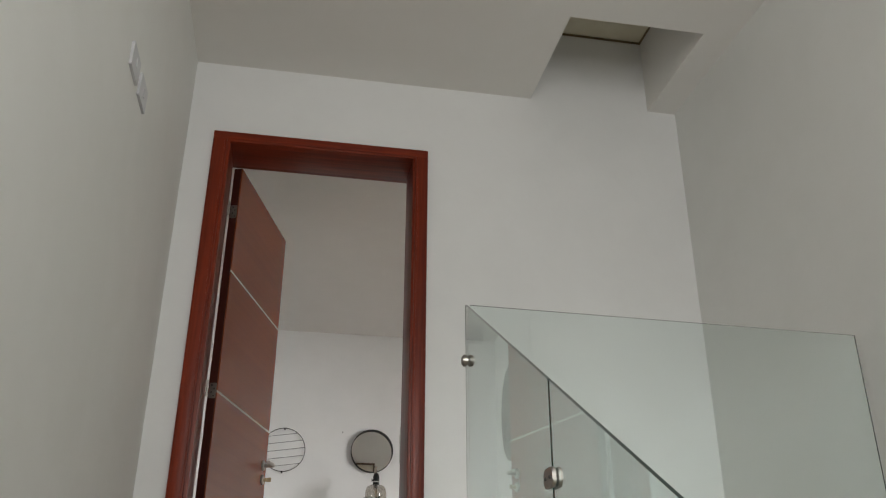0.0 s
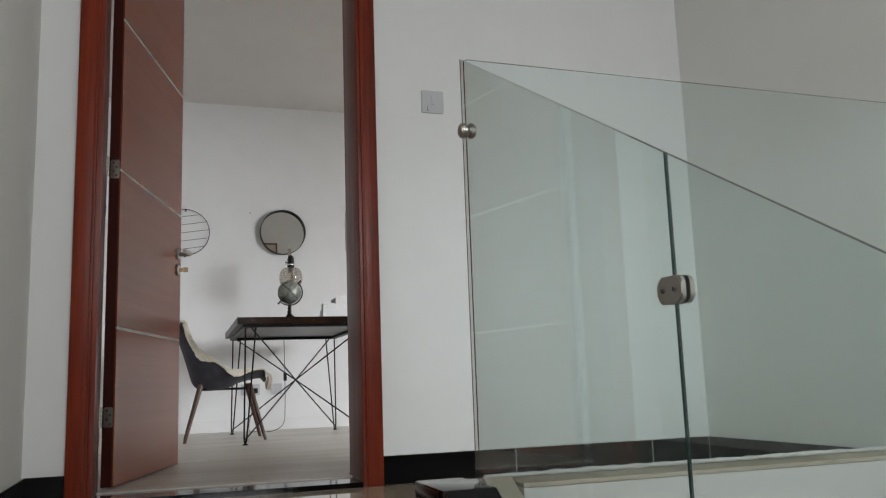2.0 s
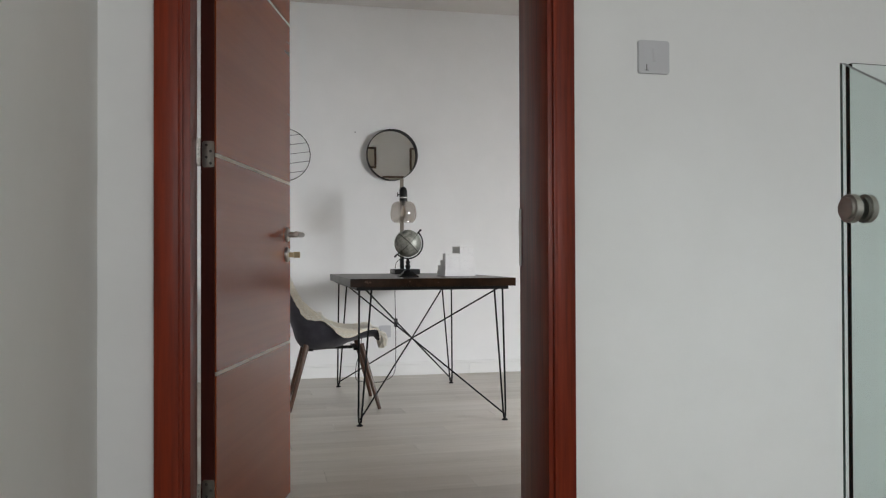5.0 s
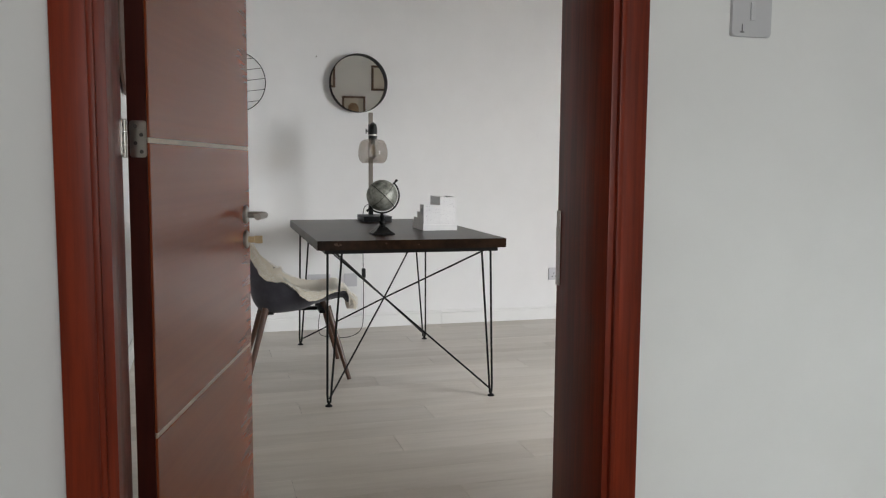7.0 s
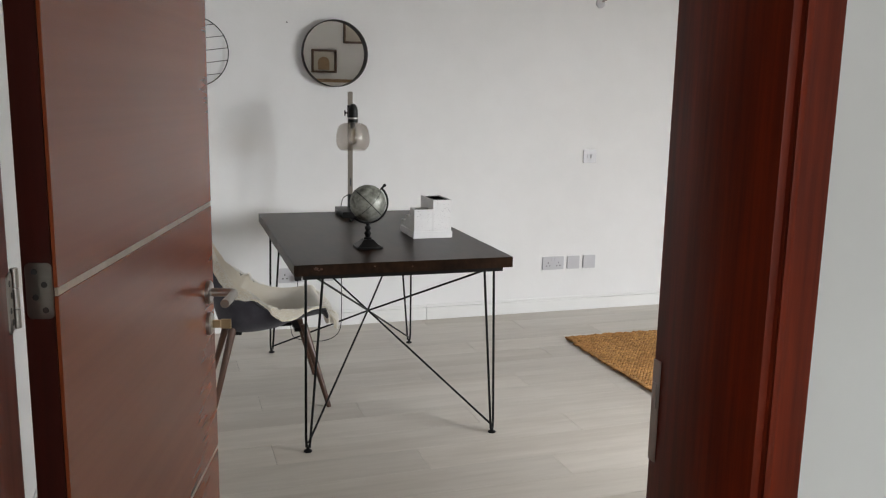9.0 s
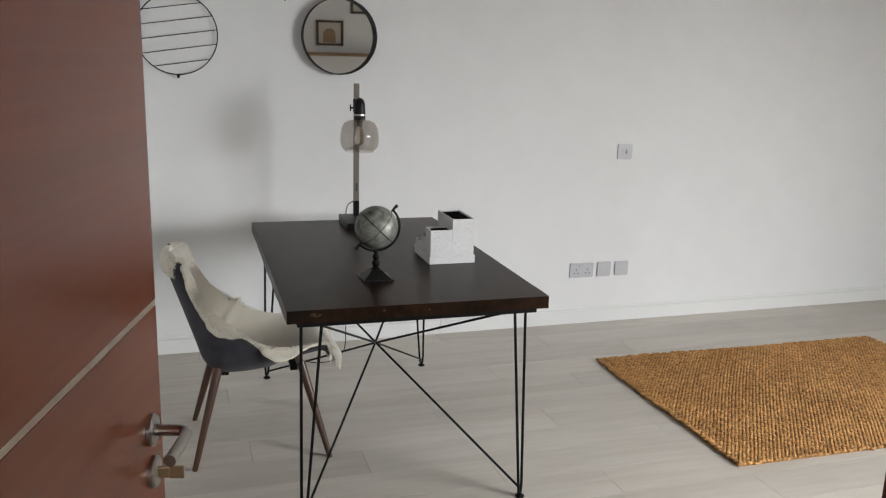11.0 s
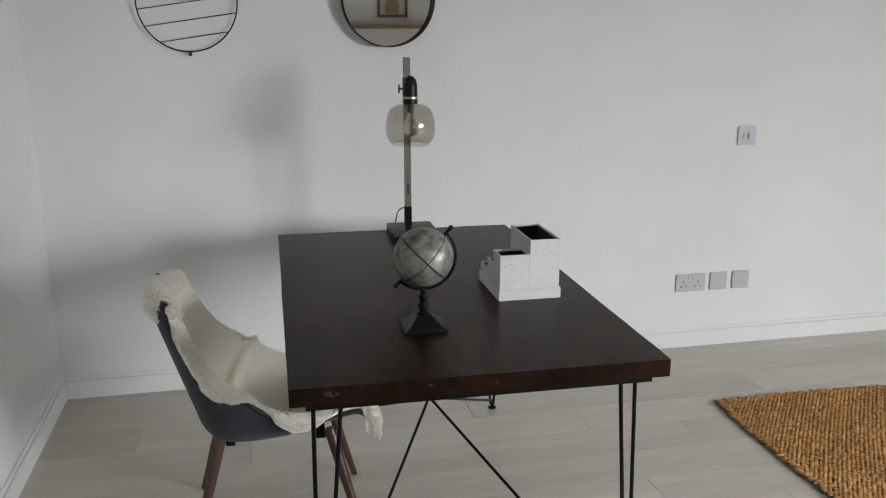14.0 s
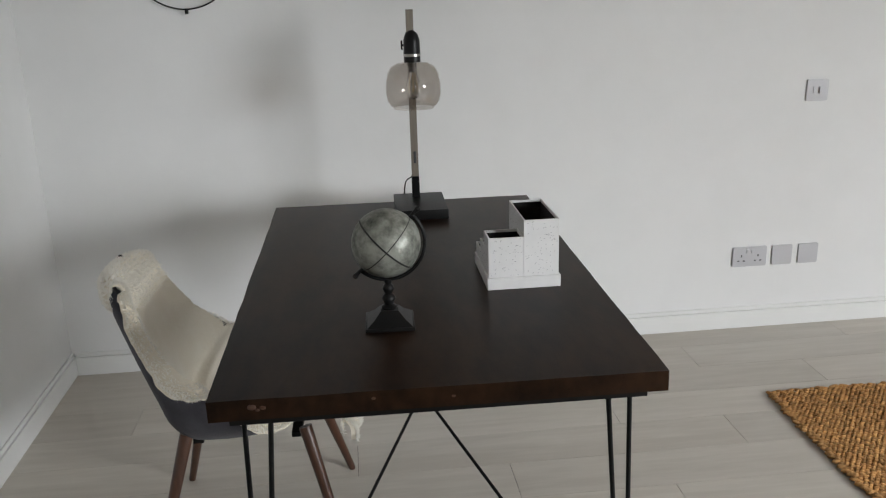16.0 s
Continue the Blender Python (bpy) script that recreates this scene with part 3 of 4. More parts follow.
def hinge(z):
    h = thing("hinge", "steel butt hinge with screws between door and frame", "hinge", (JL + 0.0035, STOP_Y + 0.012, z), 0, "door hinges")
    for k in range(3):
        bm = bmesh.new()
        tube(bm, [(0, 0, -0.036 + k * 0.0245), (0, 0, -0.013 + k * 0.0245)], 0.0045, 10)
        part("knuckle", bm, STEEL, h, smooth=40)
    d, lf = (B - A).normalized(), Vector((-(B - A).y, (B - A).x, 0)).normalized()
    mid = A + lf * 0.020 - d * 0.002 - Vector((JL + 0.0035, STOP_Y + 0.012, 0))
    for m, w in ((pose(-0.0032, -0.026, 0, 0, 0, 90), 0.013), (pose(mid.x, mid.y, 0, 0, 0, ang - 90), 0.016)):
        bm = bmesh.new()
        rounded_plate(bm, w, 0.035, 0.0022, 0.006, m)
        leaf = part("plate", bm, STEEL, h)
        for kz, kx in ((-0.024, 0.4), (-0.008, -0.3), (0.008, 0.4), (0.024, -0.3)):
            bm = bmesh.new()
            bmesh.ops.create_cone(bm, cap_ends=True, segments=10, radius1=0.0040, radius2=0.0036, depth=0.001, matrix=m @ pose(kx * w, -0.0026, kz, 90, 0, 0))
            part("screw", bm, SCREW, leaf)


for z in (0.245, 1.140, 2.035):
    hinge(z)


# ---- fixtures on the walls ----
def plate(name, label, category, at, turn, wide, high, group=""):
    """A wall plate that faces -y before its turn; its origin lies on the wall."""
    p = thing(name, label, category, at, turn, group)
    bm = bmesh.new()
    rounded_plate(bm, wide / 2, high / 2, 0.009, 0.005, pose(0, 0, 0))
    part("faceplate", bm, PLASTIC, p, smooth=40)
    return p


def rocker(p, x, z, w, h, material=PLASTIC, y=-0.0125):
    bm = bmesh.new()
    box(bm, x - w / 2, x + w / 2, y, -0.0085, z - h / 2, z + h / 2, 0.001)
    return part("rocker", bm, material, p)


s1 = plate("light_switch", "white square light switch beside the door frame", "switch", (0.746, WALL_Y, 1.390), 0, 0.087, 0.087)
rocker(s1, 0.0, 0.004, 0.009, 0.034)
bm = bmesh.new()
box(bm, -0.0225, -0.0205, -0.0096, -0.0088, -0.034, -0.020)
box(bm, -0.0262, -0.0165, -0.0096, -0.0088, -0.0365, -0.0345)
part("numeral", bm, SLOT, s1, "small dark printed figure one")
for y in (2.135, 2.302):
    s = plate("light_switch", "white square light switch on the stair wall", "switch", (LEFT, y, 1.812), 90, 0.125, 0.087, "stair wall switches")
    rocker(s, 0, 0, 0.010, 0.034)
s2 = plate("dimmer_switch", "white switch plate with a small glossy knob", "switch", (2.380, FAR, 1.022), 0, 0.090, 0.087)
rocker(s2, 0.012, 0.0, 0.016, 0.026, y=-0.018)
rocker(s2, -0.014, 0.002, 0.012, 0.024)


def socket(x, wide, outlets, label):
    s = plate("wall_socket", label, "socket", (x, FAR, 0.325), 0, wide, 0.087, "sockets on the far wall")
    for k in range(outlets):
        cx = (k - (outlets - 1) / 2) * 0.074
        for dx, dz, w, h in ((0, 0.004, 0.005, 0.010), (-0.012, -0.018, 0.009, 0.005), (0.012, -0.018, 0.009, 0.005)):
            block("slot", cx + dx - w / 2, cx + dx + w / 2, -0.0098, -0.0085, dz - h / 2, dz + h / 2, SLOT, s)
        rocker(s, (k - 0.5) * 0.022, 0.026, 0.010, 0.016)
    return s


socket(2.150, 0.150, 2, "white double wall socket with two rockers")
socket(2.296, 0.087, 0, "blank white square wall plate")
socket(2.413, 0.087, 0, "blank white square wall plate")
socket(0.440, 0.150, 2, "white double wall socket behind the desk")
socket(0.650, 0.087, 0, "blank white square wall plate behind the desk")

bracket = thing("wall_bracket", "small round white plastic bracket with a steel hook on the wall", "bracket", (2.405, FAR, 1.985))
bm = bmesh.new()
lathe(bm, [(0.0, 0.0), (0.032, 0.0), (0.030, 0.008), (0.022, 0.012), (0.0, 0.013)], 28, pose(0, 0, 0, 90, 0, 0))
part("disc", bm, PLASTIC, bracket, smooth=40)
bm = bmesh.new()
tube(bm, [(0.01, -0.010, 0.01), (0.02, -0.03, 0.018), (0.032, -0.04, 0.03), (0.034, -0.036, 0.05)], 0.007, 8)
part("hook", bm, STEEL, bracket, smooth=50)
nail = thing("nail", "small dark nail head in the white wall", "nail", (0.436, FAR, 1.782))
bm = bmesh.new()
lathe(bm, [(0.0, 0.0), (0.0045, 0.0), (0.004, 0.003), (0.0, 0.004)], 12, pose(0, 0, 0, 90, 0, 0))
part("nail_head", bm, SCREW, nail)

# round mirror with a deep dark hoop
MX, MZ, MR = 0.703, 1.617, 0.188
mir = thing("round_mirror", "round wall mirror in a deep dark bronze hoop frame", "mirror", (MX, FAR, MZ))
bm = bmesh.new()
lathe(bm, [(MR, 0.0), (MR, 0.055), (MR - 0.004, 0.055), (MR - 0.004, 0.0)], 72, pose(0, 0, 0, 90, 0, 0), closed=True)
part("hoop", bm, BLACK_METAL, mir, "dark metal hoop", smooth=40)
bm = bmesh.new()
lathe(bm, [(0.0, 0.004), (MR - 0.0045, 0.004), (MR - 0.0045, 0.012), (0.0, 0.012)], 72, pose(0, 0, 0, 90, 0, 0))
part("mirror_glass", bm, MIRROR, mir, "clear mirror glass", smooth=40)

# round wire card holder
rack = thing("wire_rack", "round black wire memo rack with thin cross bars on the wall", "wall rack", (-0.078, FAR, 1.603))
bm = bmesh.new()
ring(bm, (0, -0.022, 0), (1, 0, 0), (0, 0, 1), 0.188, 0.0028, 72, 8)
part("hoop", bm, BLACK_METAL, rack, smooth=60)
lean = radians(8.5)
for k in range(5):
    off = -0.134 + 0.066 * k
    w = math.sqrt(0.188 ** 2 - off ** 2)
    mid, way = Vector((-math.sin(lean), 0, math.cos(lean))) * off + Vector((0, -0.022, 0)), Vector((math.cos(lean), 0, math.sin(lean)))
    bm = bmesh.new()
    tube(bm, [mid - way * w, mid + way * w], 0.0018, 6)
    part("cross_bar", bm, BLACK_METAL, rack, smooth=60)
for z, zz in ((-0.188, -0.205), (0.188, 0.171)):
    bm = bmesh.new()
    tube(bm, [(0, -0.026, zz), (0, -0.026, zz + 0.018)], 0.006, 10)
    tube(bm, [(0, -0.022, zz + 0.008), (0, 0.0, zz + 0.008)], 0.004, 8)
    box(bm, -0.014, 0.014, -0.027, -0.021, z - 0.003, z + 0.003, 0.001)
    part("fixing", bm, BLACK_METAL, rack, smooth=40)

# carved round wall plaque on the side wall
carv = thing("wall_plaque", "dark brown carved wooden plaque hung on the side wall", "wall ornament", (RLEFT, 6.77, 1.855), 90)
bm = bmesh.new()
lathe(bm, [(0.0, 0.0), (0.20, 0.0), (0.225, 0.012), (0.222, 0.026), (0.19, 0.034), (0.10, 0.037), (0.0, 0.038)], 56, pose(0, 0, 0, 90, 0, 0) @ Matrix.Diagonal((1.38, 1.78, 1, 1)))
part("board", bm, CARVED, carv, smooth=40)
for k in range(5):
    a = -0.55 + 0.27 * k
    bm = bmesh.new()
    tube(bm, [(0.08 * math.sin(a), -0.036, -0.08), (0.17 * math.sin(a), -0.040, -0.18 * math.cos(a) - 0.02), (0.22 * math.sin(a) + 0.01, -0.036, -0.31 * math.cos(a))], [0.004, 0.009, 0.003], 6)
    part("carved_ridge", bm, VENEER_EDGE, carv, smooth=60)

# shelf and pictures on the door wall, seen in the mirror
shelf = thing("picture_shelf", "narrow light oak picture ledge on the white wall", "shelf", (0, 0, 0))
SHZ = 1.53
block("board", 0.85, 2.30, ROOM_Y + 0.0005, ROOM_Y + 0.11, SHZ - 0.02, SHZ, OAK, shelf, 0.002)
block("lip", 0.85, 2.30, ROOM_Y + 0.111, ROOM_Y + 0.123, SHZ - 0.02, SHZ + 0.012, OAK, shelf, 0.002)


def picture(x, z, w, h, y, art, label, material):
    p = thing("framed_picture", label, "picture", (x, y, z), 180, "pictures on the wall")
    for x0, x1, z0, z1 in ((-w / 2, w / 2, 0, 0.02), (-w / 2, w / 2, h - 0.02, h), (-w / 2, -w / 2 + 0.02, 0.02, h - 0.02), (w / 2 - 0.02, w / 2, 0.02, h - 0.02)):
        block("moulding", x0, x1, -0.04, -0.0005, z0, z1, material, p, 0.002)
    block("mount", -w / 2 + 0.0205, w / 2 - 0.0205, -0.012, -0.001, 0.0205, h - 0.0205, MOUNT, p)
    if art:
        bm = bmesh.new()
        outline = [(-w * 0.22, 0.03), (w * 0.24, 0.03), (w * 0.24, h * 0.45)]
        outline += [(w * 0.01 + w * 0.23 * math.cos(a), h * 0.45 + h * 0.24 * math.sin(a)) for a in (0.4, 0.8, 1.2, 1.57, 1.95, 2.35, 2.75)] + [(-w * 0.22, h * 0.45)]
        a = [bm.verts.new((u, -0.016, v)) for u, v in outline]
        b2 = [bm.verts.new((u, -0.0125, v)) for u, v in outline]
        bm.faces.new(a)
        bm.faces.new(list(reversed(b2)))
        for i in range(len(a)):
            j = (i + 1) % len(a)
            bm.faces.new((a[j], a[i], b2[i], b2[j]))
        part("arch", bm, OAK, p, "brown arch shape")
    return p


picture(1.330, 1.605, 0.255, 0.230, ROOM_Y + 0.0005, True, "box frame with a brown arch on cream", DARK_FRAME)
picture(1.655, 1.905, 0.25, 0.27, ROOM_Y + 0.0005, False, "pale picture in a brown wooden frame", DARK_FRAME)
picture(1.000, 1.925, 0.25, 0.25, ROOM_Y + 0.0005, False, "pale picture in a brown wooden frame", DARK_FRAME)


# ---- desk ----
TX, TY, TT = 0.6415, 6.288, -0.9
desk = thing("desk", "dark-stained wooden desk top on black hairpin steel legs", "desk", (TX, TY, 0), TT)
HW, HL, TZ = 0.437, 0.716, 0.757
bm = bmesh.new()
rng = random.Random(11)
# slab with slightly wavering edges
nx, ny = 14, 22
top, low = {}, {}
for i in range(nx + 1):
    for j in range(ny + 1):
        x, y = -HW + 2 * HW * i / nx, -HL + 2 * HL * j / ny
        if i in (0, nx):
            x += (rng.random() - 0.5) * 0.0022
        if j in (0, ny):
            y += (rng.random() - 0.5) * 0.003
        top[i, j] = bm.verts.new((x, y, TZ))
        low[i, j] = bm.verts.new((x + (rng.random() - 0.5) * 0.001, y, TZ - 0.042))
for i in range(nx):
    for j in range(ny):
        bm.faces.new((top[i, j], top[i + 1, j], top[i + 1, j + 1], top[i, j + 1]))
        bm.faces.new((low[i, j], low[i, j + 1], low[i + 1, j + 1], low[i + 1, j]))
for i in range(nx):
    bm.faces.new((top[i, 0], low[i, 0], low[i + 1, 0], top[i + 1, 0]))
    bm.faces.new((top[i, ny], top[i + 1, ny], low[i + 1, ny], low[i, ny]))
for j in range(ny):
    bm.faces.new((top[0, j], top[0, j + 1], low[0, j + 1], low[0, j]))
    bm.faces.new((top[nx, j], low[nx, j], low[nx, j + 1], top[nx, j + 1]))
rim = [e for e in bm.edges if e.calc_face_angle(0) > 0.8]
bmesh.ops.bevel(bm, geom=rim, offset=0.0035, segments=2, affect="EDGES")
part("tabletop", bm, TABLETOP, desk, "dark brown stained wooden top", smooth=35)
for x, z, r in ((-0.355, 0.741, 0.006), (-0.335, 0.739, 0.004), (-0.345, 0.735, 0.003), (-0.13, 0.742, 0.003), (0.02, 0.736, 0.0035), (0.30, 0.745, 0.003)):
    bm = bmesh.new()
    bmesh.ops.create_icosphere(bm, subdivisions=2, radius=r, matrix=pose(x, -HL + 0.0005, z) @ Matrix.Diagonal((1.5, 0.35, 1, 1)))
    part("knot", bm, KNOT, desk, "bare worn knot", smooth=60)
bm = bmesh.new()
for x0, x1, y0, y1 in ((-HW + 0.035, HW - 0.035, -HL + 0.016, -HL + 0.056), (-HW + 0.035, HW - 0.035, HL - 0.056, HL - 0.016), (-HW + 0.035, -HW + 0.075, -HL + 0.056, HL - 0.056), (HW - 0.075, HW - 0.035, -HL + 0.056, HL - 0.056)):
    box(bm, x0, x1, y0, y1, TZ - 0.060, TZ - 0.0425, 0.0015)
part("under_frame", bm, BLACK_METAL, desk, "black steel frame under the top")
FX, FY = 0.386, 0.672
UZ = TZ - 0.058
for sx in (-1, 1):
    for sy in (-1, 1):
        f = Vector((sx * FX, sy * FY, 0))
        a = Vector((sx * (FX - 0.002), sy * (FY - 0.028), UZ))
        b2 = Vector((sx * (FX - 0.060), sy * (FY + 0.020), UZ))
        low_a, low_b = f + Vector((sx * 0.006, -sy * 0.005, 0.055)), f + Vector((-sx * 0.010, sy * 0.005, 0.055))
        bm = bmesh.new()
        tube(bm, [a, low_a, low_a.lerp(f, 0.35) + Vector((0, 0, -0.018)), f + Vector((0, 0, 0.022)), low_b.lerp(f, 0.35) + Vector((0, 0, -0.018)), low_b, b2], 0.0052, 8)
        leg = part("hairpin_leg", bm, BLACK_METAL, desk, smooth=60)
        bm = bmesh.new()
        lathe(bm, [(0.0, 0.0), (0.016, 0.0), (0.017, 0.004), (0.010, 0.009), (0.006, 0.012), (0.006, 0.022), (0.0, 0.023)], 16, pose(f.x, f.y, 0))
        part("levelling_foot", bm, BLACK_METAL, leg, smooth=50)
        bm = bmesh.new()
        o = Vector((-sx * (FX - 0.035), -sy * (FY - 0.012), UZ))
        e = Vector((sx * 0.004, sy * 0.004, 0.0))
        tube(bm, [f + Vector((-sx * 0.004, -sy * 0.004, 0.035)), Vector((0, 0, 0.378)) + e, o], 0.0045, 8)
        part("brace", bm, BLACK_METAL, desk, smooth=60)


# ---- chair ----
PROFILE = [(0.262, 0.395), (0.235, 0.420), (0.16, 0.408), (0.06, 0.382), (-0.05, 0.362), (-0.135, 0.362), (-0.182, 0.402), (-0.205, 0.475), (-0.228, 0.553), (-0.255, 0.638), (-0.280, 0.712), (-0.300, 0.765)]


def along(v):
    t = v * (len(PROFILE) - 1)
    i = min(int(t), len(PROFILE) - 2)
    u = t - i
    p = [Vector((PROFILE[max(0, min(len(PROFILE) - 1, k))][0], PROFILE[max(0, min(len(PROFILE) - 1, k))][1])) for k in (i - 1, i, i + 1, i + 2)]
    q = 0.5 * ((2 * p[1]) + (p[2] - p[0]) * u + (2 * p[0] - 5 * p[1] + 4 * p[2] - p[3]) * u * u + (3 * p[1] - p[0] - 3 * p[2] + p[3]) * u ** 3)
    d = ((p[2] - p[0]) + 2 * u * (2 * p[0] - 5 * p[1] + 4 * p[2] - p[3]) + 3 * u * u * (3 * p[1] - p[0] - 3 * p[2] + p[3])).normalized()
    return q, Vector((d.y, -d.x))


def shell(u, v, lift=0.0):
    q, n = along(v)
    lean = radians(78 * v)
    n = Vector((math.sin(lean), math.cos(lean)))
    half = 0.215 + 0.04 * math.sin(math.pi * min(1, v * 1.25)) - 0.075 * max(0, (v - 0.60) / 0.40) ** 2
    rise = (0.030 + 0.135 * math.exp(-((v - 0.50) / 0.20) ** 2)) * abs(u) ** 3.2
    p = q + n * (rise + lift)
    squeeze = 1 - 0.10 * abs(u) ** 4
    return Vector((p.x, u * half * squeeze, p.y))


chair = thing("desk_chair", "grey velvet tub chair on tapered walnut legs, draped with sheepskin", "chair", (0.168, 6.318, 0), -1.5)
NU, NV = 28, 48


def sheet(bm, fn, nu, nv):
    g = [[bm.verts.new(fn(-1 + 2 * i / nu, j / nv)) for i in range(nu + 1)] for j in range(nv + 1)]
    for j in range(nv):
        for i in range(nu):
            bm.faces.new((g[j][i], g[j][i + 1], g[j + 1][i + 1], g[j + 1][i]))


def padded(name, fn_in, fn_out, nu, nv, material, parent, label=""):
    """A closed body between two sheets."""
    bm = bmesh.new()
    a = [[bm.verts.new(fn_in(-1 + 2 * i / nu, j / nv)) for i in range(nu + 1)] for j in range(nv + 1)]
    b2 = [[bm.verts.new(fn_out(-1 + 2 * i / nu, j / nv)) for i in range(nu + 1)] for j in range(nv + 1)]
    for j in range(nv):
        for i in range(nu):
            bm.faces.new((a[j][i], a[j][i + 1], a[j + 1][i + 1], a[j + 1][i]))
            bm.faces.new((b2[j][i], b2[j + 1][i], b2[j + 1][i + 1], b2[j][i + 1]))
    for j in range(nv):
        for i in (0, nu):
            bm.faces.new((a[j][i], a[j + 1][i], b2[j + 1][i], b2[j][i]))
    for i in range(nu):
        for j in (0, nv):
            bm.faces.new((a[j][i], a[j][i + 1], b2[j][i + 1], b2[j][i]))
    return part(name, bm, material, parent, label, smooth=60)


padded("shell", lambda u, v: shell(u, v, 0.0), lambda u, v: shell(u, v, -(0.020 + 0.018 * max(0.0, min(1.0, (v - 0.25) / 0.03))) * (1 - 0.45 * abs(u) ** 3)), NU, NV, FABRIC, chair, "grey velvet upholstered shell")
bm = bmesh.new()
edge = [shell(-1, k / 60, -0.008) for k in range(61)] + [shell(-1 + 2 * k / 30, 1, -0.008) for k in range(1, 30)] + [shell(1, 1 - k / 60, -0.008) for k in range(61)]
tube(bm, edge, 0.0055, 6)
part("piping", bm, PIPING, chair, "dark piped edge", smooth=60)
bm = bmesh.new()
for x in (-0.13, 0.13):
    box(bm, x - 0.014, x + 0.014, -0.125, 0.125, 0.328, 0.344, 0.003)
box(bm, -0.115, 0.115, -0.02, 0.02, 0.328, 0.343, 0.003)
part("under_frame", bm, BLACK_METAL, chair, "black steel frame under the seat")
for sx in (-1, 1):
    for sy in (-1, 1):
        bm = bmesh.new()
        tube(bm, [(sx * 0.155, sy * 0.135, 0.365), (sx * 0.252, sy * 0.232, 0.004), (sx * 0.253, sy * 0.233, 0.0)], [0.018, 0.0105, 0.009], 12)
        part("leg", bm, WALNUT, chair, "tapered walnut leg", smooth=50)

# sheepskin over back and seat
skin_rng = random.Random(3)


def pelt(u, v, lift):
    """v from the front overhang to the roll behind the back's top; u across, with a ragged border."""
    edge = 1.01 + 0.035 * noise.noise(Vector((v * 6, u * 0.6, 2.0))) + 0.012 * noise.noise(Vector((v * 40, u, 5.0)))
    edge += 0.05 * math.exp(-((v - 0.76) / 0.10) ** 2) - 0.01
    if u > 0:
        edge += 0.05
    else:
        edge += 0.05 * math.exp(-((v - 0.31) / 0.07) ** 2) + 0.14 * math.exp(-(v / 0.09) ** 2)
        edge += 0.085 * math.exp(-((v - 0.63) / 0.08) ** 2) + 0.03 * math.exp(-((v - 0.28) / 0.08) ** 2)
    uu = u * edge
    w = -0.07 + 1.17 * v
    over = abs(uu) - 1.0
    side = math.copysign(1.0, uu)
    if w > 1.0:
        # over the top edge of the back and a little way down behind it
        a = (w - 1.0) / 0.10 * (math.pi + 0.9 + 0.3 * math.sin(u * 4.0))
        core = 0.021 * (1 - 0.40 * min(1.0, abs(uu)) ** 3)
        r = core + lift * (0.55 + 0.3 * math.sin(min(a, math.pi)))
        c = shell(max(-1.0, min(1.0, uu)), 1.0, 0.45 * lift) - Vector((core, 0, 0.004))
        p = c + (Vector((math.cos(a) * r, 0, math.sin(a) * r)) if a < math.pi else Vector((-r, 0, -(a - math.pi) * 0.045)))
    elif w < 0.0:
        # over the front edge of the seat, hanging down
        a = -w / 0.07 * (1.95 + 0.25 * math.sin(u * 4.0 + 1.0))
        r = 0.016 + lift * 1.5
        c = shell(max(-1.0, min(1.0, uu)), 0.0, 0.0) - Vector((0.004, 0, 0.020))
        p = c + (Vector((math.sin(a) * r, 0, math.cos(a) * r)) if a < math.pi / 2 else Vector((r, 0, -(a - math.pi / 2) * 0.085)))
        if over > 0:
            p += Vector((0, side * min(0.022, over * 0.4), -over * 0.10))
    else:
        p = shell(max(-1.0, min(1.0, uu)), w, lift)
        if over > 0:
            # hangs over the rim
            n = Vector((math.sin(1.36 * w), math.cos(1.36 * w)))
            p += Vector((-n.x * over * 0.5, side * min(0.022, over * 0.5), -abs(n.y) * over * 0.5 - over * 0.10))
    swell = noise.noise(p * 7.0) * 0.006 + noise.noise(p * 18.0) * 0.0025
    reach = max(0.0, min(1.0, (u + 0.35) / 0.8))
    fold = reach * (0.026 * (1 - 0.6 * u ** 4) * math.exp(-((w - 0.47 - 0.06 * u) / 0.028) ** 2) - 0.016 * (1 - u ** 4) * math.exp(-((w - 0.54 - 0.06 * u) / 0.030) ** 2))
    return p + Vector((0.45, 0, 0.85)).normalized() * (swell + fold) * (1 if lift > 0.01 else 0.2)


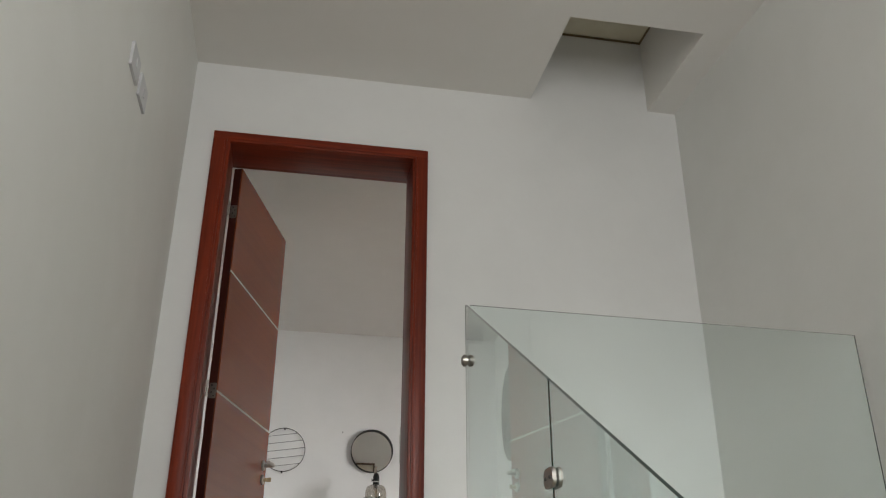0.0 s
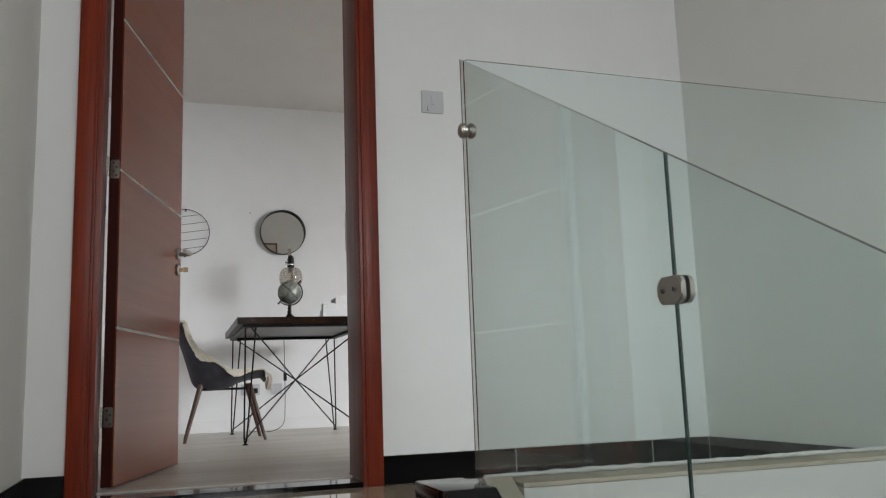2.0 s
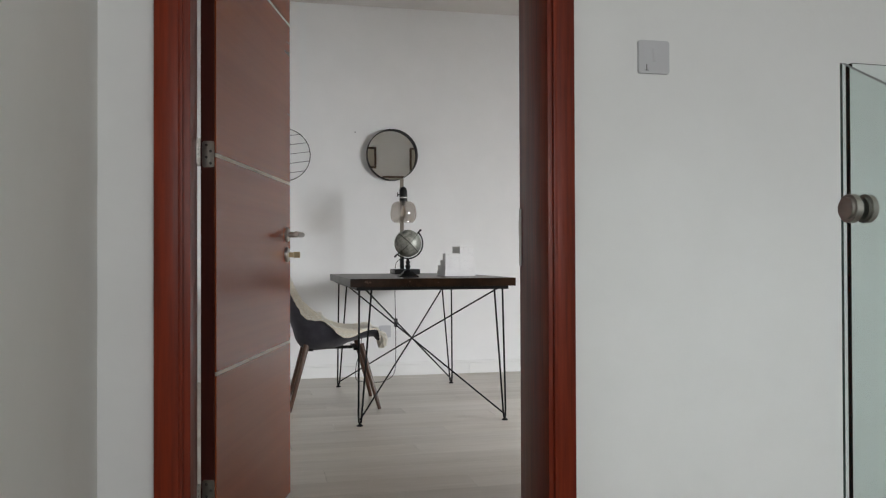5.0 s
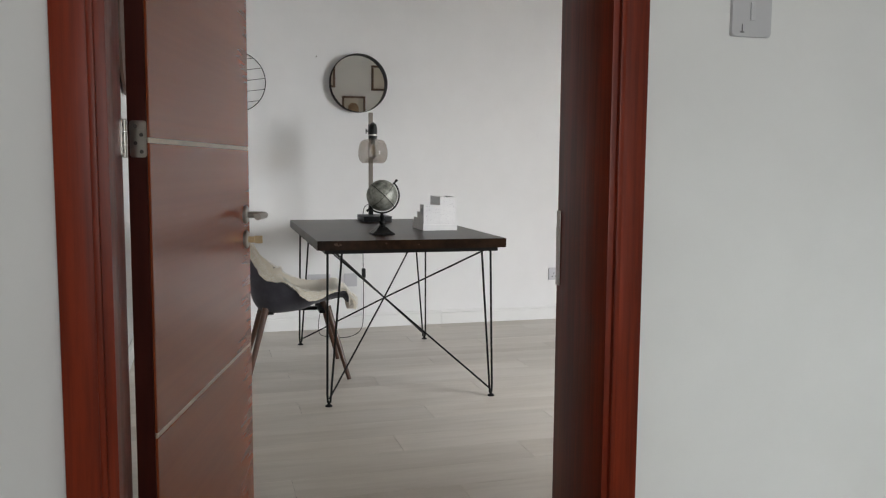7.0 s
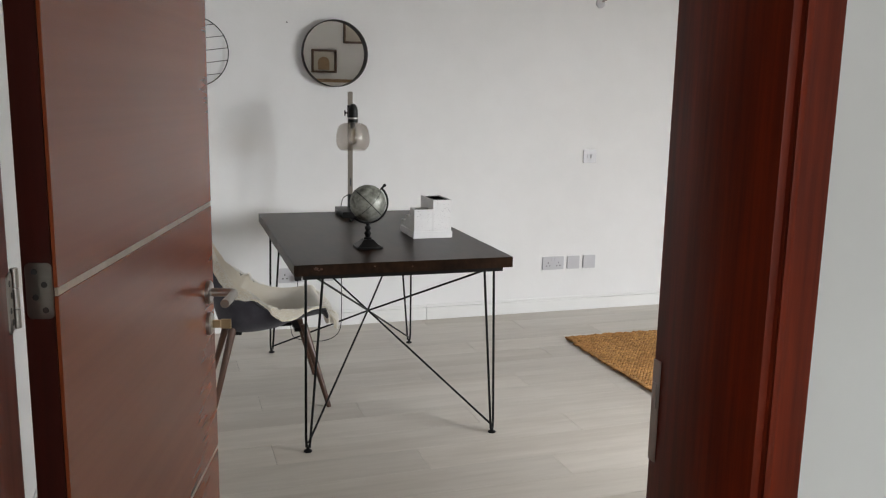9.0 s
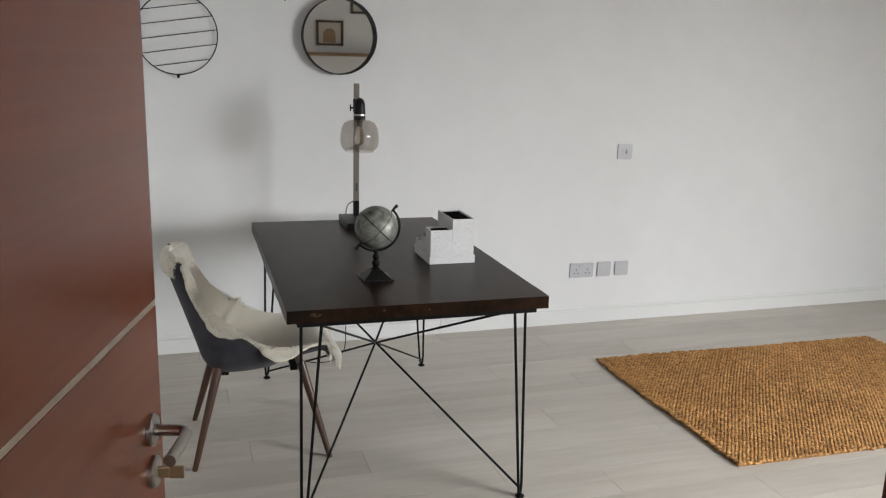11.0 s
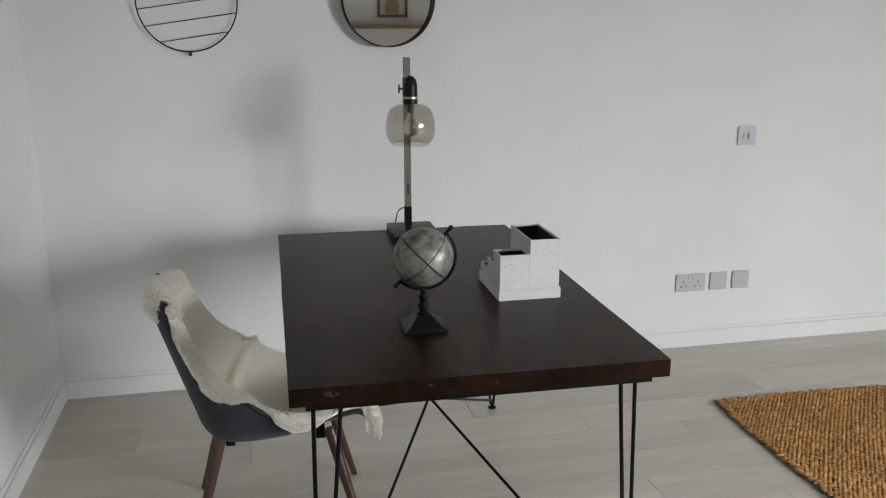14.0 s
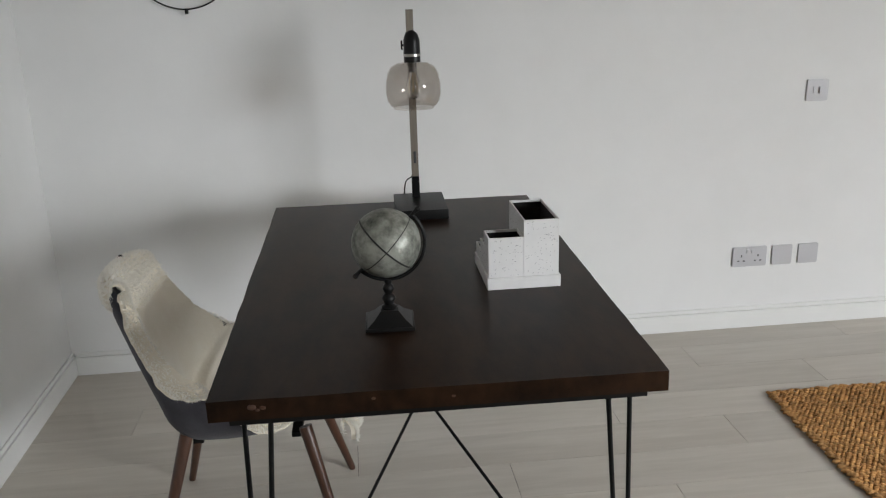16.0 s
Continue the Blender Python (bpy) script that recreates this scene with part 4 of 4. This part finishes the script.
fleece = thing("sheepskin", "cream sheepskin fleece draped over the chair", "sheepskin", (0.168, 6.318, 0), -1.5)
padded("hide", lambda u, v: pelt(u, v, 0.021 * (1 - 0.4 * u ** 6)), lambda u, v: pelt(u, v, 0.003), 54, 96, FUR, fleece, "beige clipped fleece")
verts, faces = [], []
for k in range(20000):
    pick = k % 8
    if pick < 4:
        u, v = skin_rng.choice((-1, 1)) * (1 - 0.06 * skin_rng.random() ** 2), skin_rng.random()
    elif pick < 6:
        u, v = skin_rng.uniform(-1, 1), skin_rng.choice((0.06 * skin_rng.random(), 1 - 0.20 * skin_rng.random()))
    else:
        u, v = skin_rng.uniform(-1, 1), 0.82 + 0.18 * skin_rng.random()
    lift = 0.021 * (1 - 0.4 * u ** 6)
    p, c, e = pelt(u, v, lift), pelt(u * 0.94, v, lift), pelt(u, v, lift + 0.006)
    up = (e - p).normalized() if (e - p).length > 1e-5 else Vector((0, 0, 1))
    out = (p - c).normalized() if (p - c).length > 1e-4 else up
    rim = abs(u) ** 10
    d = (out * rim * 0.9 + up * (1.0 - 0.5 * rim) + Vector((skin_rng.uniform(-1, 1), skin_rng.uniform(-1, 1), skin_rng.uniform(-1, 1) - 0.2)) * 0.5).normalized()
    ln = skin_rng.uniform(0.004, 0.008) * (0.7 + 0.7 * rim + (0.5 if v > 0.86 or v < 0.05 else 0))
    s = d.orthogonal().normalized() * 0.0013
    i = len(verts)
    p = p - up * 0.001
    verts += [p - s, p + s, p + d * ln * 0.6 + s * 0.7, p + d * ln]
    faces += [(i, i + 1, i + 2), (i, i + 2, i + 3)]
me = bpy.data.meshes.new("fur")
me.from_pydata(verts, [], faces)
me.materials.append(FUR_TIP)
fur = new("fur", me)
fur.parent = fleece
tagged(fur, "long white woolly tufts", kind="stuff")
bm = bmesh.new()
ring(bm, shell(0.45, 1.0, 0.0) + Vector((-0.020, 0, 0.034)), (1, 0, 0), (0, 0, 1), 0.006, 0.0024, 18, 6)
part("hanging_loop", bm, PIPING, fleece, "small dark hanging loop", smooth=60)

# ---- things on the desk ----
lamp = thing("desk_lamp", "desk lamp with smoked glass shade on a greyed wooden post", "lamp", (0.694, 6.935, TZ), -1)
bm = bmesh.new()
box(bm, -0.075, 0.092, -0.190, 0.050, 0.0, 0.032, 0.002)
part("base", bm, BLACK_PAINT, lamp, "black wooden base", smooth=40)
bm = bmesh.new()
box(bm, -0.0125, 0.0125, -0.0125, 0.0125, 0.0325, 0.104, 0.001)
part("foot_sleeve", bm, BLACK_METAL, lamp, "black sleeve")
bm = bmesh.new()
box(bm, -0.0115, 0.0115, -0.0115, 0.0115, 0.1045, 0.645, 0.001)
part("post", bm, LAMP_WOOD, lamp, "greywashed wooden post")
bm = bmesh.new()
box(bm, -0.004, 0.004, -0.014, -0.0118, 0.150, 0.190, 0.0015)
part("cord_slot", bm, SLOT, lamp)
bm = bmesh.new()
box(bm, -0.014, 0.014, -0.014, 0.014, 0.515, 0.575, 0.002)
bracket_part = part("slider", bm, BLACK_METAL, lamp, "black sliding clamp")
bm = bmesh.new()
tube(bm, [(-0.014, 0, 0.535), (-0.026, 0, 0.535)], 0.004, 8)
box(bm, -0.031, -0.025, -0.004, 0.004, 0.520, 0.550, 0.002)
part("wing_screw", bm, BLACK_METAL, bracket_part, smooth=40)
SY = -0.075
bm = bmesh.new()
tube(bm, [(0, -0.012, 0.556), (0, -0.04, 0.566), (0, SY, 0.566)], 0.007, 8)
part("arm", bm, BLACK_METAL, lamp, smooth=50)
bm = bmesh.new()
lathe(bm, [(0.0, 0.585), (0.009, 0.583), (0.020, 0.573), (0.0255, 0.555), (0.0265, 0.520), (0.0265, 0.487), (0.0, 0.486)], 28, pose(0, SY, 0))
part("lamp_holder", bm, BLACK_PAINT, lamp, "black bulb holder cap", smooth=40)
bm = bmesh.new()
lathe(bm, [(0.0268, 0.505), (0.0275, 0.505), (0.0275, 0.513), (0.0268, 0.513)], 28, pose(0, SY, 0), closed=True)
part("label_band", bm, STEEL, lamp, "silver band", smooth=40)
bm = bmesh.new()
outer = [(0.027, 0.486), (0.050, 0.483), (0.070, 0.472), (0.081, 0.452), (0.087, 0.420), (0.088, 0.390), (0.083, 0.366), (0.073, 0.352), (0.066, 0.349), (0.066, 0.343)]
inner = [(r - 0.0025, z - (0.0022 if z > 0.44 else 0.0)) for r, z in reversed(outer)]
lathe(bm, outer + inner, 56, pose(0, SY, 0), closed=True)
part("shade", bm, SMOKED, lamp, "smoked glass shade", smooth=60)
bm = bmesh.new()
lathe(bm, [(0.0, 0.370), (0.012, 0.374), (0.022, 0.386), (0.025, 0.402), (0.022, 0.422), (0.015, 0.442), (0.012, 0.456), (0.0, 0.457)], 28, pose(0, SY, 0))
bulb = part("bulb", bm, CLEAR, lamp, "clear filament bulb", smooth=60)
bulb.visible_shadow = False
bm = bmesh.new()
lathe(bm, [(0.0, 0.457), (0.0135, 0.457), (0.0135, 0.486), (0.0, 0.486)], 20, pose(0, SY, 0))
part("bulb_cap", bm, SCREW, lamp, smooth=40)
bm = bmesh.new()
for k in range(4):
    a = k * math.pi / 2
    tube(bm, [(0.006 * math.cos(a), SY + 0.006 * math.sin(a), 0.45), (0.010 * math.cos(a), SY + 0.010 * math.sin(a), 0.395)], 0.0006, 4)
part("filament", bm, FILAMENT, lamp)

cord = thing("lamp_cord", "thin black lamp cord with an inline switch behind the desk", "cable", (0, 0, 0))
bm = bmesh.new()
pts = [(0.69, 6.95, TZ + 0.10), (0.665, 6.985, TZ + 0.075), (0.658, 7.01, TZ + 0.02), (0.66, 7.035, TZ - 0.02), (0.665, 7.05, 0.60), (0.67, 7.06, 0.40), (0.672, 7.07, 0.20), (0.66, 7.08, 0.06), (0.58, 7.10, 0.006), (0.47, 7.14, 0.005), (0.42, 7.25, 0.006), (0.43, 7.36, 0.08), (0.465, 7.390, 0.20), (0.477, FAR - 0.030, 0.305)]


def smooth_path(points, steps=6):
    out = []
    p = [Vector(q) for q in points]
    for i in range(len(p) - 1):
        a, b2, c, d = p[max(i - 1, 0)], p[i], p[i + 1], p[min(i + 2, len(p) - 1)]
        for k in range(steps):
            u = k / steps
            out.append(0.5 * (2 * b2 + (c - a) * u + (2 * a - 5 * b2 + 4 * c - d) * u * u + (3 * b2 - a - 3 * c + d) * u ** 3))
    return out + [p[-1]]


tube(bm, smooth_path(pts), 0.0024, 6)
part("wire", bm, BLACK_PAINT, cord, smooth=60)
bm = bmesh.new()
box(bm, 0.660, 0.684, 7.05, 7.07, 0.385, 0.445, 0.005)
part("inline_switch", bm, BLACK_PAINT, cord, smooth=40)
bm = bmesh.new()
box(bm, 0.457, 0.497, FAR - 0.045, FAR - 0.0135, 0.296, 0.336, 0.006)
part("plug", bm, BLACK_PAINT, cord, smooth=40)

globe = thing("desk_globe", "small antique silver globe on a black turned stand", "globe", (0.549, 5.902, TZ), -2)
bm = bmesh.new()
box(bm, -0.054, 0.054, -0.054, 0.054, 0.0, 0.008, 0.0015)
vs0 = [bm.verts.new((sx * 0.050, sy * 0.050, 0.008)) for sx, sy in ((-1, -1), (1, -1), (1, 1), (-1, 1))]
prev = vs0
for w, z in ((0.044, 0.013), (0.034, 0.020), (0.024, 0.031), (0.019, 0.036)):
    cur = [bm.verts.new((sx * w, sy * w, z)) for sx, sy in ((-1, -1), (1, -1), (1, 1), (-1, 1))]
    for i in range(4):
        bm.faces.new((prev[i], prev[(i + 1) % 4], cur[(i + 1) % 4], cur[i]))
    prev = cur
bm.faces.new(prev)
part("base", bm, BLACK_PAINT, globe, "black pyramid base", smooth=25)
bm = bmesh.new()
lathe(bm, [(0.0, 0.0355), (0.017, 0.036), (0.018, 0.041), (0.010, 0.046), (0.013, 0.054), (0.0155, 0.060), (0.013, 0.066), (0.008, 0.071), (0.011, 0.077), (0.013, 0.083), (0.011, 0.089), (0.007, 0.094), (0.009, 0.099), (0.008, 0.104), (0.0, 0.105)], 24)
part("baluster", bm, BLACK_PAINT, globe, "black turned baluster", smooth=50)
GC, GR = Vector((0, 0, 0.187)), 0.0755
bm = bmesh.new()
bmesh.ops.create_uvsphere(bm, u_segments=48, v_segments=28, radius=GR, matrix=Matrix.Translation(GC))
ball = part("ball", bm, GLOBE, globe, "mottled silver ball", smooth=60)
axis = Vector((0.70, 0, 0.72)).normalized()
side = Vector((axis.z, 0, -axis.x))
for ax, ay, thick in ((side, Vector((0, 1, 0)), 0.0021), (axis, Vector((0, -1, 0)), 0.0010)):
    bm = bmesh.new()
    ring(bm, GC, ax, ay, GR + 0.0002, thick, 64, 6)
    part("band", bm, GLOBE_LINE, ball, smooth=60)
bm = bmesh.new()
pts = []
for k in range(25):
    a = math.pi * k / 24
    pts.append(GC + (axis * math.cos(a) + side * math.sin(a)) * (GR + 0.0085))
tube(bm, pts, 0.0042, 8)
part("meridian", bm, BLACK_PAINT, globe, "black half-ring arm", smooth=60)
for s in (1, -1):
    bm = bmesh.new()
    p0 = GC + axis * s * GR
    p1 = GC + axis * s * (GR + 0.026)
    tube(bm, [p0, GC + axis * s * (GR + 0.012), p1], [0.003, 0.0045, 0.0055], 10)
    bmesh.ops.create_icosphere(bm, subdivisions=2, radius=0.0068, matrix=Matrix.Translation(p1))
    part("finial", bm, BLACK_PAINT, globe, smooth=60)

org = thing("desk_organiser", "white speckled paper desk organiser with stepped compartments", "organiser", (0.800, 6.068, TZ), -0.5)


def tray(name, x0, x1, y0, y1, z0, z1):
    t = 0.0035
    bm = bmesh.new()
    for b in ((x0, x1, y0, y0 + t, z0, z1), (x0, x1, y1 - t, y1, z0, z1), (x0, x0 + t, y0 + t, y1 - t, z0, z1), (x1 - t, x1, y0 + t, y1 - t, z0, z1), (x0 + t, x1 - t, y0 + t, y1 - t, z0, z0 + t)):
        box(bm, *b)
    tr = part(name, bm, PAPER, org)
    bm = bmesh.new()
    d = t + 0.0006
    for b in ((x0 + d, x1 - d, y0 + d - 0.0003, y0 + d, z0 + t, z1 - 0.006), (x0 + d, x1 - d, y1 - d, y1 - d + 0.0003, z0 + t, z1 - 0.006), (x0 + d - 0.0003, x0 + d, y0 + d, y1 - d, z0 + t, z1 - 0.006), (x1 - d, x1 - d + 0.0003, y0 + d, y1 - d, z0 + t, z1 - 0.006), (x0 + d, x1 - d, y0 + d, y1 - d, z0 + t + 0.0003, z0 + t + 0.0008)):
        box(bm, *b)
    part("lining", bm, FELT, tr, "black lining")
    # printed dashes, cut flush into the paper skin
    bm = bmesh.new()
    r2 = random.Random(int(1000 * (x0 + z1)))
    for _ in range(int(6000 * (x1 - x0) * (z1 - z0))):
        x, z, a = r2.uniform(x0 + 0.004, x1 - 0.004), r2.uniform(z0 + 0.004, z1 - 0.004), r2.uniform(-60, 20)
        box(bm, -0.0016, 0.0016, -0.0003, 0.0002, -0.0005, 0.0005, m=pose(x, y0, z, 0, a, 0))
    for _ in range(int(4000 * (y1 - y0) * (z1 - z0))):
        y, z, a = r2.uniform(y0 + 0.004, y1 - 0.004), r2.uniform(z0 + 0.004, z1 - 0.004), r2.uniform(-60, 20)
        box(bm, -0.0003, 0.0002, -0.0016, 0.0016, -0.0005, 0.0005, m=pose(x0, y, z, a, 0, 0))
    o = part("printed_dashes", bm, SPECK, tr, "fine grey printed dashes")
    o["kind"] = "stuff"
    return tr


bm = bmesh.new()
box(bm, -0.003, 0.179, -0.003, 0.222, 0.0, 0.030, 0.001)
part("plinth", bm, PAPER, org)
tray("tall_compartment", 0.0875, 0.174, 0.0005, 0.200, 0.0305, 0.172)
tray("middle_compartment", 0.0005, 0.0865, 0.0005, 0.075, 0.0305, 0.131)
tray("low_compartment", 0.0005, 0.0865, 0.0755, 0.140, 0.0305, 0.092)
tray("lowest_compartment", 0.0005, 0.0865, 0.1405, 0.215, 0.0305, 0.060)

# ---- jute rug ----
rug = thing("jute_rug", "chunky woven golden jute rug on the laminate floor", "rug", (1.948, 6.805, 0), -1.2)
RWX, RWY = 1.75, 1.22
bm = bmesh.new()
box(bm, 0.014, RWX - 0.014, -RWY + 0.014, -0.014, 0.0, 0.007)
part("backing", bm, JUTE_UNDER, rug, "dark jute backing")
base = bmesh.new()
bmesh.ops.create_icosphere(base, subdivisions=1, radius=1.0)
base.verts.ensure_lookup_table()
kv = [v.co.copy() for v in base.verts]
kf = [[v.index for v in f.verts] for f in base.faces]
base.free()
verts, faces = [], []
r3 = random.Random(8)
step_x, step_y = 0.0185, 0.0125
nr, nc = int(RWY / step_y), int(RWX / step_x)
for j in range(nr):
    for i in range(nc):
        rim_loop = i in (0, nc - 1) or j in (0, nr - 1)
        y = -(j + 0.5) * step_y
        c = Vector(((i + 0.5 + 0.5 * (j % 2)) * step_x + 0.008 * math.sin(y * 4.0) + r3.uniform(-0.002, 0.002), y + r3.uniform(-0.0012, 0.0012) + 0.005 * math.sin(i * 0.09), 0.0085 + r3.uniform(-0.001, 0.0015)))
        if rim_loop:
            c += Vector((r3.uniform(-0.004, 0.004), r3.uniform(-0.004, 0.004), r3.uniform(-0.001, 0.003)))
        rot = pose(0, 0, 0, 0, r3.uniform(-10, 10), (22 if i % 2 else -22) + r3.uniform(-16, 16))
        n0 = len(verts)
        g = 1.25 if rim_loop else 1.0
        sx, sy, sz = 0.0122 * g * r3.uniform(0.85, 1.15), 0.0074 * g * r3.uniform(0.9, 1.15), 0.0070 * r3.uniform(0.85, 1.2)
        verts += [c + rot @ Vector((v.x * sx, v.y * sy, v.z * sz)) for v in kv]
        faces += [[n0 + k for k in f] for f in kf]
me = bpy.data.meshes.new("weave")
me.from_pydata(verts, [], faces)
me.materials.append(JUTE)
me.polygons.foreach_set("use_smooth", [True] * len(me.polygons))
weave = new("weave", me)
weave.parent = rug
tagged(weave, "thick golden jute loops", kind="stuff")


# ---- floors, skirtings: single pieces ----
tagged(block("floor_bed", RLEFT, RRIGHT, ROOM_Y, FAR, -0.2, -0.003, PLANK_JOINT), "dark joints under the laminate floor", "floor", kind="structure")
floor = tagged(new("floor"), "pale greyed oak laminate plank floor", "floor", kind="structure")
PW, PL = 0.192, 1.285
bm = bmesh.new()
box(bm, -PL / 2 + 0.0009, PL / 2 - 0.0009, -PW / 2 + 0.0008, PW / 2 - 0.0008, -0.003, 0.0)
plank_mesh = mesh_of("plank", bm, PLANK)
rows_n = int((FAR - ROOM_Y) / PW) + 1
rng = random.Random(5)
off = 0.0
joined = []
for r in range(rows_n):
    y0 = ROOM_Y + r * PW
    wide = min(PW, FAR - y0)
    off = (off + 0.37 + 0.2 * rng.random()) % PL
    x = RLEFT - off
    while x < RRIGHT:
        a, c = max(x, RLEFT), min(x + PL, RRIGHT)
        if c - a > 0.02:
            if c - a > PL - 0.001 and wide == PW:
                me = plank_mesh
            else:
                bm = bmesh.new()
                box(bm, -(c - a) / 2 + 0.0006, (c - a) / 2 - 0.0006, -wide / 2 + 0.0006, wide / 2 - 0.0006, -0.003, 0.0)
                me = mesh_of("plank", bm, PLANK)
            if a > 3.9:
                joined.append(((a + c) / 2, y0 + wide / 2, c - a, wide))
                x += PL
                continue
            p = new("plank", me)
            p.parent = floor
            p.location = ((a + c) / 2, y0 + wide / 2, 0)
        x += PL

bm = bmesh.new()
for px, py, w, h in joined:
    box(bm, px - w / 2 + 0.0006, px + w / 2 - 0.0006, py - h / 2 + 0.0006, py + h / 2 - 0.0006, -0.003, 0.0)
rest = part("planks", bm, PLANK, floor)
rest["kind"] = "stuff"

landing = tagged(new("floor_landing"), "polished cream tiles of the landing", "floor", kind="structure")
xs = [LEFT, -0.121, 0.455, 1.03, 1.605, RIGHT]
ys = [NOSE - 0.012, 2.30, 2.865, WALL_Y]
for i in range(len(xs) - 1):
    for j in range(len(ys) - 1):
        x0, x1, y0, y1 = xs[i], xs[i + 1], ys[j], ys[j + 1]
        if x0 > 0.4:
            y0 = max(y0, 2.296)
        elif x1 > 0.4 and j == 0:
            x1 = 0.347
        if y1 - y0 < 0.05:
            continue
        bm = bmesh.new()
        box(bm, x0 + 0.0007, x1 - 0.0007, y0 + 0.0007, y1 - 0.0007, LAND - 0.012, LAND)
        part("tile", bm, TILE, landing)


def tile_skirting(name, pieces, label):
    holder = tagged(new(name), label, "skirting", kind="structure")
    for x0, x1, y0, y1 in pieces:
        bm = bmesh.new()
        box(bm, x0, x1, y0, y1, LAND + 0.001, 0.077, 0.0015)
        part("tile", bm, BLACK_TILE, holder)
    return holder


sk = tile_skirting("baseboard_landing", [(LEFT + 0.0015, -0.4945, WALL_Y - 0.010, WALL_Y - 0.0005), (0.5125, 1.025, WALL_Y - 0.010, WALL_Y - 0.0005), (1.0285, 1.60, WALL_Y - 0.010, WALL_Y - 0.0005), (1.6035, RIGHT - 0.011, WALL_Y - 0.010, WALL_Y - 0.0005),
                                         (LEFT + 0.0005, LEFT + 0.010, 2.75, WALL_Y - 0.013), (LEFT + 0.0005, LEFT + 0.010, NOSE, 2.747), (RIGHT - 0.010, RIGHT - 0.0005, 2.75, WALL_Y - 0.0115), (RIGHT - 0.010, RIGHT - 0.0005, 2.28, 2.747)],
                   "black glossy tile skirting with white grout")
for x in (-0.494, 0.5105, 1.0253, 1.6003):
    block("joint", x, x + 0.0030, WALL_Y - 0.0092, WALL_Y - 0.0006, LAND + 0.001, 0.0765, WHITE_GROUT, sk)
bm = bmesh.new()
pts = [(0.512 + 0.03 * i, WALL_Y - 0.004, 0.0775) for i in range(46)]
tube(bm, pts, [0.0015 + 0.002 * rng.random() for _ in pts], 5)
part("joint", bm, WHITE_GROUT, sk)
bm = bmesh.new()
tube(bm, [(LEFT + 0.005, 2.2 + 0.03 * i, 0.0775) for i in range(37)], 0.002, 5)
part("joint", bm, WHITE_GROUT, sk)


def skirting(name, runs):
    holder = tagged(new(name), "white two-step wooden skirting board", "skirting", kind="structure")
    for x0, x1, y0, y1, nx, ny in runs:
        bm = bmesh.new()
        box(bm, x0, x1, y0, y1, 0.0, 0.078, 0.002)
        board = part("board", bm, SKIRT, holder)
        bm = bmesh.new()
        box(bm, x0 + max(nx, 0) * 0.0 - min(nx, 0) * 0.006, x1 - max(nx, 0) * 0.006, y0 - min(ny, 0) * 0.006, y1 - max(ny, 0) * 0.006, 0.0785, 0.096, 0.003)
        part("moulding", bm, SKIRT, board)
    return holder


skirting("baseboard_far", [(RLEFT + 0.016, 1.282, FAR - 0.014, FAR - 0.0005, 0, -1), (1.2835, RRIGHT - 0.016, FAR - 0.0145, FAR - 0.0005, 0, -1)])
skirting("baseboard_left", [(RLEFT + 0.0005, RLEFT + 0.0145, ROOM_Y + 0.03, FAR - 0.0005, 1, 0)])
skirting("baseboard_right", [(RRIGHT - 0.0145, RRIGHT - 0.0005, ROOM_Y + 0.03, FAR - 0.0005, -1, 0)])
